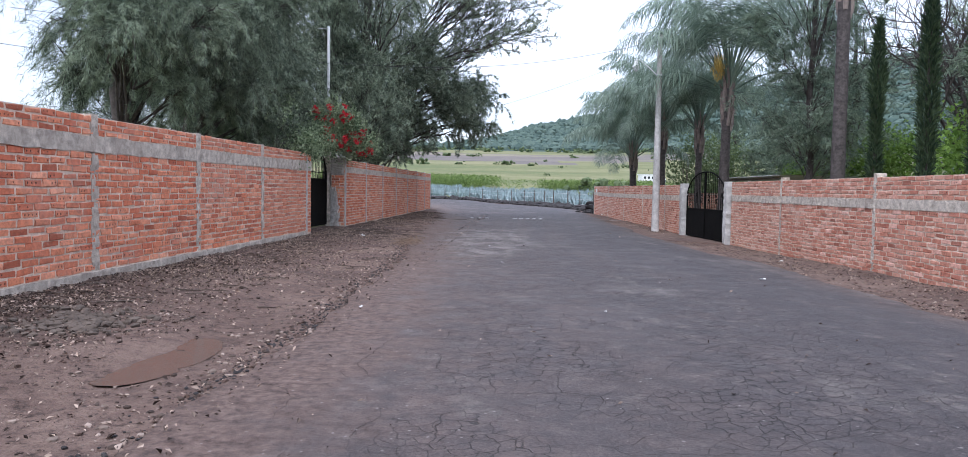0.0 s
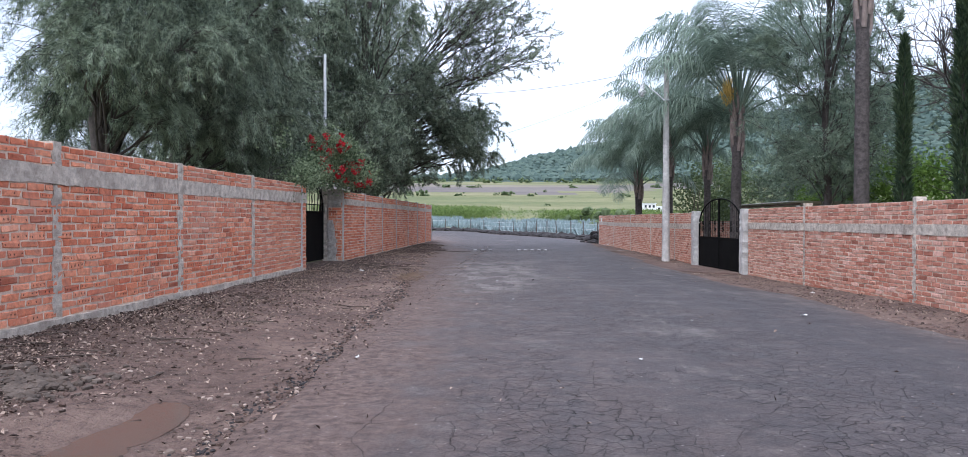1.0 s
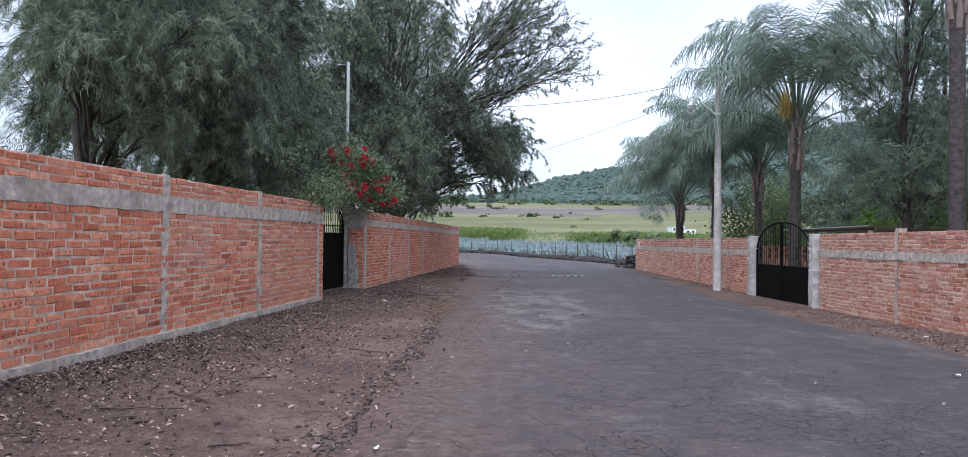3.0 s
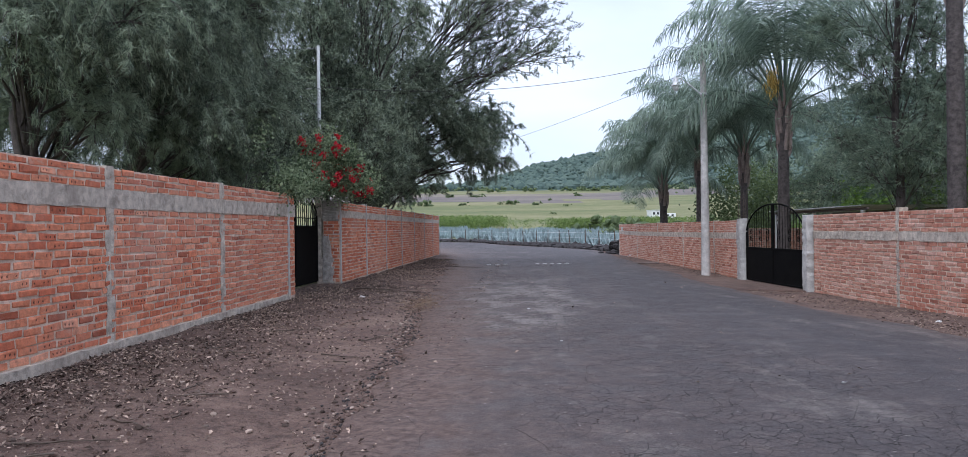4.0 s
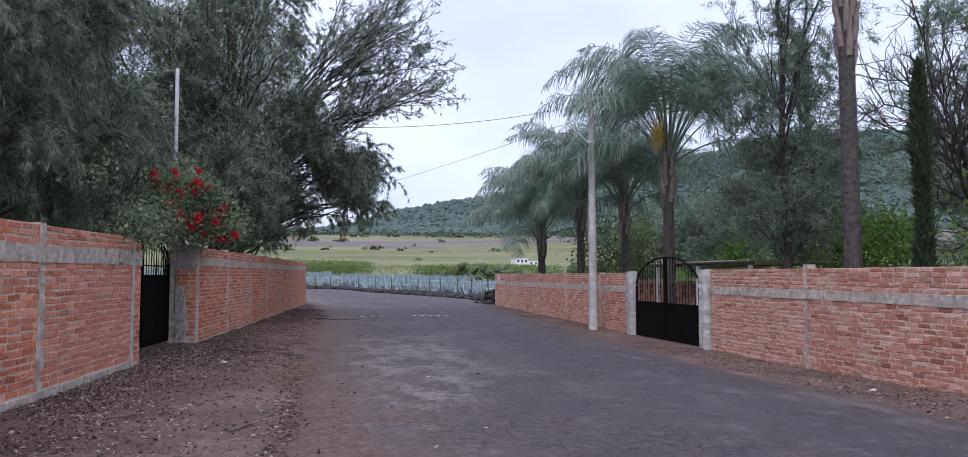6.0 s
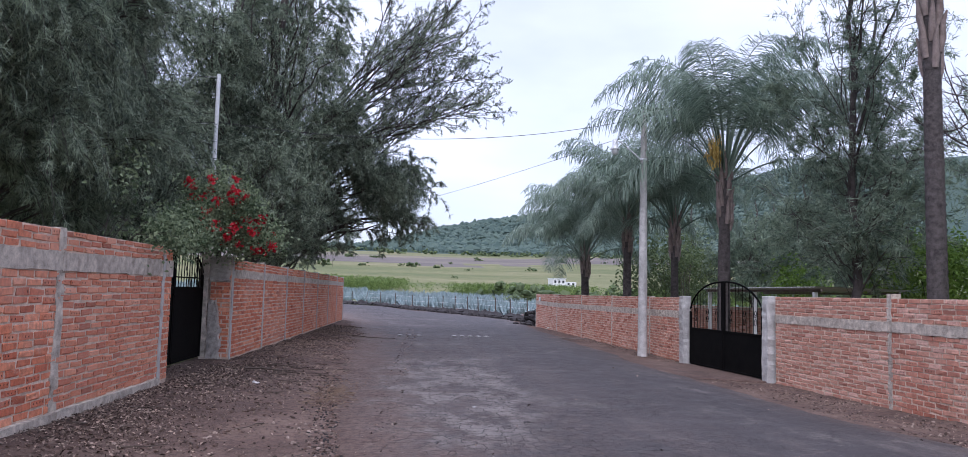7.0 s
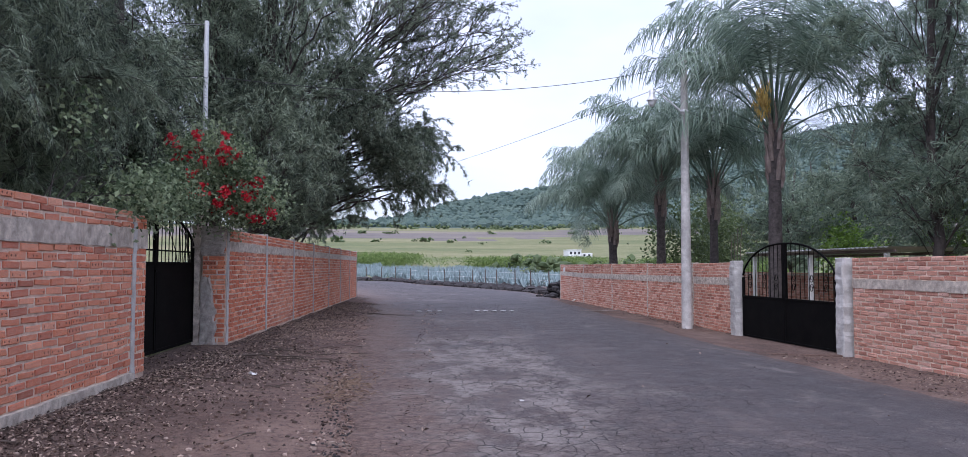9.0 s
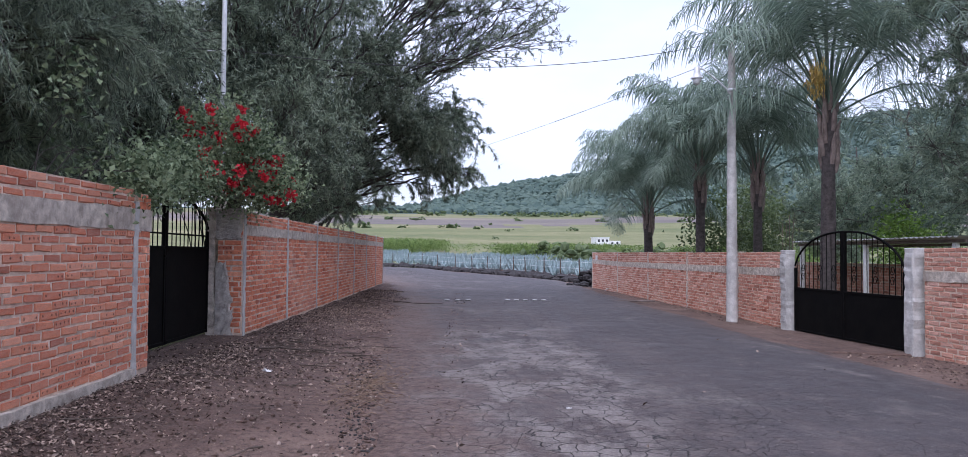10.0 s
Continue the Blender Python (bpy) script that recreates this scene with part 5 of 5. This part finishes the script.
# ---- climbers on the wall ----
def leafy(name, label, category, mounds, count, size, mat, stems=14, flowers=0, root=None):
    ob = thing(name, root, label, category)
    knots = in_crown(mounds, max(30, count // 45), 0.25)
    pts = knots[rng.integers(len(knots), size=count)] + rng.normal(size=(count, 3)) * 2.3 * size
    v, f = leaves(pts, unit(rng.normal(size=(count, 3)) + np.array([0, 0, 0.6])), size * rng.uniform(0.6, 1.3, count), 0.65)
    lines = []
    for t in in_crown(mounds, stems, 0.7):
        o = np.array(root, float) + rng.normal(size=3) * np.array([0.1, 0.1, 0])
        lines.append((bezier(o, np.array([o[0] * 0.9 + t[0] * 0.1, o[1] * 0.9 + t[1] * 0.1, t[2] + 0.4]), t, 8) + rng.normal(scale=0.02, size=(8, 3)), np.linspace(0.012, 0.003, 8)))
    tagged(tubes("stem_tangle", lines, BARK, ob, 5), kind="stuff")
    sheet("foliage", v, f, mat, ob, kind="stuff")
    if flowers:
        # flower heads kept a hand's width apart
        heads = []
        for p in in_crown(mounds[:3], flowers * 8, 0.7) + np.array([0.05, -0.25, 0.0]):
            if len(heads) < flowers and all(np.linalg.norm(p - q) > 0.165 for q in heads):
                heads.append(p)
        heads = np.array(heads)
        flowers = len(heads)
        cen = (heads[:, None] + rng.normal(scale=0.042, size=(flowers, 22, 3))).reshape(-1, 3)
        v, f = leaves(cen, unit(rng.normal(size=(len(cen), 3))), 0.08 * rng.uniform(0.7, 1.3, len(cen)), 0.85)
        sheet("bloom", v, f, BRACT, ob, "crimson flower bracts", kind="stuff")
    return ob


leafy("bougainvillea", "bougainvillea bush with crimson flowers over the gateway", "shrub", [((-4.95, 22.7, 2.95), (0.7, 0.7, 0.62), 4), ((-4.55, 23.2, 2.7), (0.5, 0.7, 0.4), 2.4), ((-5.2, 22.6, 3.5), (0.65, 0.5, 0.36), 1.3), ((-5.25, 21.2, 2.62), (0.4, 0.75, 0.36), 2.2), ((-5.15, 19.9, 2.45), (0.28, 0.6, 0.2), 0.9)], 13500, 0.07, IVY_LEAF, 22, 48, (-5.75, 23.9, 0.15))
leafy("creeper", "broad-leaved creeper trailing over the brick wall", "creeper", [((-5.0, 18.9, 2.42), (0.3, 0.9, 0.2), 3), ((-5.0, 17.6, 3.0), (0.25, 0.45, 0.5), 1)], 900, 0.075, IVY_LEAF, 8, 0, (-5.4, 17.5, 0.15))
leafy("garden_tree", "bright green leafy shrub behind the wall", "shrub", [((13.4, 27.6, 2.4), (1.7, 1.4, 1.0), 1)], 4600, 0.15, BRIGHT_LEAF, 12, 0, (13.4, 27.6, -0.2))
leafy("garden_tree", "bright green leafy shrub behind the wall", "shrub", [((13.4, 35.2, 2.0), (0.9, 0.9, 0.9), 1)], 1700, 0.14, BRIGHT_LEAF, 9, 0, (13.4, 35.2, -0.2))
leafy("garden_tree", "bright green leafy shrub behind the cypresses", "shrub", [((12.0, 19.0, 2.2), (1.3, 2.5, 1.1), 1)], 4200, 0.15, BRIGHT_LEAF, 12, 0, (12.0, 19.0, -0.2))
leafy("garden_tree", "pale green feathery shrub beneath the palms", "shrub", [((11.0, 44.0, 2.4), (2.2, 2.2, 2.2), 1)], 5200, 0.17, SHRUB, 12, 0, (11.0, 44.0, -0.1))

leafy("hedge_bush", "dense dark bush standing inside the yard gate", "shrub", [((-8.2, 21.8, 1.3), (1.1, 2.6, 1.4), 1)], 7000, 0.12, SHRUB, 12, 0, (-8.2, 21.8, 0.1))

# ---- orchard yard seen over and through the gate ----
yard = Wall("wall_yard", "low orange brick wall inside the orchard yard", BRICK_R)
yard.bay((10.0, 47.0), (11.6, 21.0), (-0.2, -0.2), (1.26, 1.26, 1.3, 1.3), (1.35, 1.35))
yard.finish()
carport = thing("carport", (10.4, 30.4, -0.2), "open carport with a pale corrugated sheet roof on white posts", "carport")
ribs = np.linspace(-4.1, 4.1, 165)
wave = 0.018 * np.cos(np.arange(165) * math.pi / 2)
cv = np.array([(10.55 + sx * 1.3, 30.4 + q, 1.99 + w + dz - 0.02 * sx) for dz in (0, -0.012) for sx in (-1, 1) for q, w in zip(ribs, wave)])
kq = np.arange(164)
quad = lambda p, q: np.stack([p + kq, p + kq + 1, q + kq + 1, q + kq], -1)
sheet("roof", cv, np.concatenate([quad(0, 165), quad(495, 330), quad(330, 0), quad(165, 495)]), SHEET_METAL, carport)
box("purlin", (0.06, 8.1, 0.07), pose(9.45, 30.4, 1.92), DUSTY_SLAB, carport, 0.008)
box("purlin", (0.06, 8.1, 0.07), pose(11.6, 30.4, 1.89), DUSTY_SLAB, carport, 0.008)
for y_ in (26.7, 30.4, 34.2):
    box("post", (0.11, 0.11, 2.1), pose(9.45, y_, 0.83), WHITE_PAINT, carport, 0.01)

# ---- fields beyond the bend ----
fpts = np.array(FENCE, float)
seg = np.linalg.norm(np.diff(fpts, axis=0), axis=1)
cum = np.concatenate([[0], np.cumsum(seg)])


def on_fence(s):
    return np.array([np.interp(s, cum, fpts[:, 0]), np.interp(s, cum, fpts[:, 1])])


fence = thing("field_fence", (*FENCE[1], -0.1), "wire fence on thin dark posts along the agave field", "fence")
post_s = np.arange(2, cum[-1] - 30, 2.9)
for s in post_s:
    p = on_fence(s + rng.uniform(-0.3, 0.3))
    z = float(land(*p))
    tilt = rng.normal(scale=0.05, size=2)
    tubes("post", [([(p[0], p[1], z - 0.2), (p[0] + tilt[0], p[1] + tilt[1], z + 1.35)], [0.045, 0.04])], TWIG, fence, 6)
for h in (0.35, 0.75, 1.15):
    tubes("wire", [([(*on_fence(s), float(land(*on_fence(s))) + h) for s in post_s], 0.006)], STEEL, fence, 4)


def beyond_fence(n, lo, hi, a0, a1):
    """Random places between two distances behind the fence."""
    s = rng.uniform(a0, a1, n)
    p = np.stack([np.interp(s, cum, fpts[:, 0]), np.interp(s, cum, fpts[:, 1])], -1)
    d = unit(np.stack([np.interp(s + 1, cum, fpts[:, 0]), np.interp(s + 1, cum, fpts[:, 1])], -1) - p)
    nrm = np.stack([d[:, 1], -d[:, 0]], -1)
    return p + nrm * rng.uniform(lo, hi, (n, 1))


# blue agave: rosettes of stiff pointed leaves
ag = beyond_fence(3900, 0.6, 42, 0, cum[-1])
ag = ag[(ag[:, 1] > 50)]
agz = land(ag[:, 0], ag[:, 1])
n_l = 11
base_ = np.repeat(np.stack([ag[:, 0], ag[:, 1], agz + 0.05], -1), n_l, 0)
sz = np.repeat(rng.uniform(0.75, 1.02, len(ag)), n_l)
a_ = rng.random(len(base_)) * 6.283
e_ = np.radians(rng.uniform(28, 86, len(base_)))
way_ = np.stack([np.cos(a_) * np.cos(e_), np.sin(a_) * np.cos(e_), np.sin(e_)], -1)
sd = np.stack([-np.sin(a_), np.cos(a_), 0 * a_], -1)
L_ = (sz * 1.15)[:, None]
v = np.stack([base_ - sd * 0.05, base_ + sd * 0.05, base_ + way_ * L_ * 0.45 + sd * 0.055, base_ + way_ * L_ * 0.45 - sd * 0.055, base_ + way_ * L_], 1).reshape(-1, 3)
kk = np.arange(len(base_))[:, None] * 5
f = np.concatenate([kk + np.array([[0, 1, 2]]), kk + np.array([[0, 2, 3]]), kk + np.array([[3, 2, 4]])])
tagged(sheet("agave_field", v, f, AGAVE_LEAF, None, "rows of blue agave plants behind the fence", kind="stuff"), category="agave")

# maize: upright stalks with arching leaves
cn = beyond_fence(9500, 42, 60, 0, cum[-1])
cz_ = land(cn[:, 0], cn[:, 1])
st = np.repeat(np.stack([cn[:, 0], cn[:, 1], cz_], -1), 6, 0)
st[:, 2] += rng.uniform(0.1, 2.1, len(st))
v, f = blades(st, unit(rng.normal(size=(len(st), 3)) * np.array([1, 1, 0.2]) + np.array([0, 0, 1.1])), rng.uniform(0.6, 1.0, len(st)), 0.11)
tagged(sheet("maize_field", v, f, CORN_LEAF, None, "dense green maize standing behind the agave", kind="stuff"), category="maize")


def scatter_polar(n, r0, r1, a0, a1):
    r, a = np.sqrt(rng.uniform(r0 ** 2, r1 ** 2, n)), rng.uniform(a0, a1, n)
    return np.stack([r * np.sin(a), r * np.cos(a)], -1)


# shrubs among the fields, and the woods on the hill
sh = np.concatenate([scatter_polar(10, 200, 380, -0.2, 0.6), scatter_polar(150, 590, 720, -0.3, 0.7), scatter_polar(24, 118, 140, 0.08, 0.145), scatter_polar(20, 118, 140, 0.2, 0.3), scatter_polar(7, 300, 320, -0.15, 0.35), scatter_polar(16, 430, 460, -0.2, 0.5)])

sc_ = rng.uniform(0.8, 2.2, len(sh))
sc_[:10] *= 0.6
sc_[10:160] *= 1.8
lump = np.repeat(np.stack([sh[:, 0], sh[:, 1], land(sh[:, 0], sh[:, 1])], -1), 15, 0)
lump += rng.normal(size=lump.shape) * np.repeat(sc_, 15)[:, None] * np.array([0.9, 0.9, 0.35]) + np.array([0, 0, 0.5])
v, f = blob_arrays(lump, np.repeat(sc_, 15) * 0.4, 0.8, 0.22)
tagged(sheet("field_shrubs", v, f, SHRUB, None, "scattered dark shrubs among the fields", kind="stuff"), category="shrubs")
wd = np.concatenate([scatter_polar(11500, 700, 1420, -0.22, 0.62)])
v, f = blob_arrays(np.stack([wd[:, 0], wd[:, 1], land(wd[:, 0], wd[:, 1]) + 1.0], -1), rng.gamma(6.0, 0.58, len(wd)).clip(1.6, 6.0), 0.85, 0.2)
tagged(sheet("hill_woods", v, f, FAR_TREE_HAZE_TINT, None, "dense green woods covering the far hill", kind="stuff"), category="woods")

HX, HY = 31.6, 187.0
hz = float(land(HX, HY))
house = thing("farmhouse", (HX, HY, hz), "small white flat-roofed farmhouse far off in the fields", "house")
box("wall", (3.2, 3.5, 2.0), pose(HX - 1.0, HY, hz + 0.9, 0, 0, 10), WHITE_PAINT, house, 0.04)
box("low_wall", (2.8, 3.0, 1.3), pose(HX + 2.0, HY + 0.6, hz + 0.55, 0, 0, 10), WHITE_PAINT, house, 0.04)
box("roof", (3.5, 3.8, 0.12), pose(HX - 1.0, HY, hz + 1.95, 0, 0, 10), WHITE_PAINT, house, 0.03)
for k in range(3):
    box("window", (0.5, 0.08, 0.6), pose(HX - 1.0, HY, hz + 1.2, 0, 0, 10) @ Matrix.Translation((-1.0 + 1.0 * k, -1.76, 0)), DARK_GLASS, house, 0.01)
for k in range(2):
    box("window", (0.5, 0.08, 0.5), pose(HX + 2.0, HY + 0.6, hz + 0.7, 0, 0, 10) @ Matrix.Translation((-0.6 + 1.2 * k, -1.51, 0)), DARK_GLASS, house, 0.01)


# ---- rocks, puddle, litter ----
def rock_row(name, label, places, sizes, mat, level=1):
    dry = ((places[:, 0] + 2.36) / 0.4) ** 2 + ((places[:, 1] - 6.05) / 0.9) ** 2 > 1
    places, sizes = places[dry], sizes[dry]
    z = land(places[:, 0], places[:, 1])
    v, f = blob_arrays(np.stack([places[:, 0], places[:, 1], z + sizes * 0.25], -1), sizes, 0.65, 0.16, level)
    return tagged(sheet(name, v, f, mat, None, label, kind="stuff"), category="rocks")


rk = beyond_fence(520, -1.9, -0.2, 3, 62)
rock_row("boundary_rocks", "dark volcanic rocks heaped along the field fence", rk, rng.uniform(0.16, 0.42, len(rk)), LAVA)
pile = np.array([5.3, 49.2]) + rng.normal(size=(70, 2)) * np.array([0.5, 0.8])
pz = land(pile[:, 0], pile[:, 1]) + rng.uniform(0.05, 1.0, 70) * np.exp(-((pile[:, 0] - 5.3) ** 2 / 0.5 + (pile[:, 1] - 49.2) ** 2 / 1.2))
v, f = blob_arrays(np.stack([pile[:, 0], pile[:, 1], pz], -1), rng.uniform(0.12, 0.26, 70), 0.7, 0.14)
tagged(sheet("rock_pile", v, f, LAVA, None, "heap of dark stones at the end of the wall", kind="stuff"), category="rocks")

px_, py_ = np.linspace(-2.85, -1.85, 61), np.linspace(5.0, 7.2, 111)
PX, PY = np.meshgrid(px_, py_, indexing="ij")
level = float(land(-2.36, 6.05)) + 0.014
wet = (land(PX, PY) < level) & (((PX + 2.36) / 0.36) ** 2 + ((PY - 6.05) / 0.85) ** 2 < 1)
cell = wet[:-1, :-1] | wet[1:, :-1] | wet[:-1, 1:] | wet[1:, 1:]
ci, cj = np.nonzero(cell)
w_ = len(py_)
pf = np.stack([ci * w_ + cj, (ci + 1) * w_ + cj, (ci + 1) * w_ + cj + 1, ci * w_ + cj + 1], -1)
used, inverse = np.unique(pf.ravel(), return_inverse=True)
pv = np.stack([PX, PY, np.full(PX.shape, level)], -1).reshape(-1, 3)[used]
tagged(sheet("puddle", pv, inverse.reshape(-1, 4), PUDDLE, None, "shallow brown puddle in the wheel rut"), category="puddle")

# leaf litter and gravel on both shoulders
def shoulder(n, x0, x1, y0, y1):
    return np.stack([rng.uniform(x0, x1, n), y0 + (y1 - y0) * rng.random(n) ** 1.25], -1)


lit = np.concatenate([np.stack([-4.88 + np.abs(rng.normal(size=80000)) * 0.95, 2 + 38 * rng.random(80000) ** 1.25], -1), shoulder(700, -5.6, -4.9, 19.8, 23.1), shoulder(9000, -3.4, -1.2, 2, 40), shoulder(12000, 5.5, 7.15, 8, 40), shoulder(500, -1.5, 5.5, 3, 30)])
keep = waves(lit[:, 0], lit[:, 1], 1.2, 31) > rng.uniform(-1.1, 0.7, len(lit))
lit = lit[keep & (((lit[:, 0] + 2.36) / 0.4) ** 2 + ((lit[:, 1] - 6.05) / 0.9) ** 2 > 1)]
lz = land(lit[:, 0], lit[:, 1]) + np.where((lit[:, 0] > -1.6) & (lit[:, 0] < 5.5), 0.055, 0.012)
v, f = leaves(np.stack([lit[:, 0], lit[:, 1], lz], -1), unit(rng.normal(size=(len(lit), 3)) * 0.45 + np.array([0, 0, 1])), rng.gamma(3.2, 0.0085, len(lit)).clip(0.012, 0.07), 0.5)
tagged(sheet("leaf_litter", v, f, DRY_LEAF, None, "dry brown leaf litter on the dirt shoulders", kind="stuff"), category="litter")
gr = np.concatenate([shoulder(2200, -4.85, -3.0, 2, 42), shoulder(900, -3.0, -1.5, 2, 42), shoulder(1200, 5.3, 7.1, 8, 45), np.stack([np.interp(gq := rng.uniform(2, 22, 1500), ROAD_Y, ROAD_LEFT) + rng.normal(size=1500) * 0.3, gq], -1)])
rock_row("gravel", "loose gravel and clods on the dirt shoulders", gr, rng.gamma(1.7, 0.007, len(gr)).clip(0.004, 0.026), STONE, 1)
dc = np.concatenate([shoulder(1500, -4.85, -2.9, 2, 40), np.stack([np.interp(gq := rng.uniform(2, 22, 900), ROAD_Y, ROAD_LEFT) + rng.normal(size=900) * 0.12, gq], -1), shoulder(700, 5.5, 7.1, 8, 45)])
rock_row("soil_clods", "dark clods of earth on the dirt shoulders", dc, rng.gamma(2.2, 0.009, len(dc)).clip(0.006, 0.028), SOIL, 1)

tw = [np.array([x, y, 0]) for x, y in shoulder(60, -4.7, -2.4, 6, 34)] + [np.array([x, y, 0]) for x, y in rng.normal(size=(26, 2)) * np.array([0.5, 0.45]) + np.array([-3.7, 22.2])]
lines = []
for p in tw:
    d = unit(np.array([rng.normal(), rng.normal() * 0.5, 0]))
    q = p + d * np.linspace(0, rng.uniform(0.15, 0.7), 5)[:, None] + rng.normal(scale=0.015, size=(5, 3))
    q[:, 2] = land(q[:, 0], q[:, 1]) + 0.02
    lines.append((q, np.linspace(0.009, 0.004, 5)))
tagged(tubes("fallen_twigs", lines, TWIG, None, 5), "dead twigs scattered on the dirt shoulder", "twigs", kind="stuff")

# crumbled asphalt along the broken edge
cr = np.stack([np.interp(gq := rng.uniform(1, 22, 2800), ROAD_Y, ROAD_LEFT) + rng.normal(size=2800) * 0.12 - 0.04, gq], -1)
rock_row("asphalt_crumbs", "dark crumbs of broken asphalt along the road edge", cr, rng.gamma(2.0, 0.0045, len(cr)).clip(0.004, 0.018), LAVA, 1)

# raked heap of dark sodden leaves and bark
hp = np.array([-3.6, 6.9]) + rng.normal(size=(420, 2)) * np.array([0.24, 0.3])
rock_row("leaf_heap", "low heap of dark sodden leaves and bark on the shoulder", hp, rng.gamma(2.5, 0.012, len(hp)).clip(0.01, 0.05), TWIG, 1)

# dry straw caught at the road edge
n = 480
sp = np.array([-2.3, 19.3, 0.0]) + rng.normal(size=(n, 3)) * np.array([0.16, 0.7, 0.0])
sp[:, 2] = land(sp[:, 0], sp[:, 1]) + 0.03
v, f = blades(sp, unit(rng.normal(size=(n, 3)) * np.array([1, 1, 0.25]) + np.array([0, 0, 0.25])), rng.uniform(0.1, 0.28, n), 0.008)
tagged(sheet("dry_straw", v, f, STRAW, None, "flattened dry straw at the road edge", kind="stuff"), category="straw")

for pts in ([(-3.4, 33.6), (-2.7, 33.4), (-1.9, 33.3)], [(-4.2, 21.6), (-3.8, 21.9), (-3.2, 22.0)]):
    q = np.array([(x, y, float(land(x, y)) + 0.05) for x, y in pts])
    tagged(tubes("fallen_branch", [(bezier(q[0], q[1], q[2], 8) + rng.normal(scale=0.012, size=(8, 3)), np.linspace(0.018, 0.009, 8))], TWIG, None, 7), "dead dark branch lying on the ground", "branch")
strip = box("drain_kerb", (2.6, 0.14, 0.05), pose(4.0, 36.4, road_z(4.0, 36.4) - 0.045, 0, 0, -2), DUSTY_SLAB, None, 0.015)
tagged(strip, "low pale concrete kerb across a side drain", "kerb")
apron = box("gate_apron", (1.9, 4.6, 0.08), pose(5.85, 26.3, -0.212, 0, 2.6, 5), SOIL, None, 0.02)
tagged(apron, "packed earth ramp before the wide gate", "paving", kind="structure")

# scraps of paper and rag
for x_, y_, s_ in ((4.3, 12.0, 0.09), (6.0, 16.2, 0.1), (1.5, 8.5, 0.045), (-1.25, 8.5, 0.05), (5.2, 44.3, 0.2), (4.9, 43.1, 0.12), (-3.6, 19.7, 0.1), (0.2, 14.0, 0.04), (2.6, 11.3, 0.05), (-0.2, 18.0, 0.05)):
    bm = bmesh.new()
    bmesh.ops.create_grid(bm, x_segments=4, y_segments=3, size=s_ / 2)
    for vtx in bm.verts:
        vtx.co += Vector((rng.normal() * 0.12, rng.normal() * 0.12, abs(rng.normal()) * 0.22)) * s_
        vtx.co.y *= 0.6
    bmesh.ops.transform(bm, matrix=pose(x_, y_, road_z(x_, y_) + 0.006, 0, 0, rng.uniform(0, 180)), verts=bm.verts)
    tagged(part("paper_scrap", bm, WHITE_PAINT), "crumpled scrap of pale litter on the ground", "litter", "scraps of litter")

# worn white studs across the road
for x_ in (-1.8, -1.45, -1.1, 0.2, 0.5, 0.8, 1.1, 1.4):
    bm = bmesh.new()
    bmesh.ops.create_uvsphere(bm, u_segments=10, v_segments=6, radius=0.1, matrix=Matrix.Translation((x_, 35.6, road_z(x_, 35.6) - 0.005)) @ Matrix.Diagonal((1, 0.9, 0.28, 1)))
    tagged(part("road_stud", bm, PAINT_MARK), "low domed road stud in worn white paint", "road stud", "row of road studs")
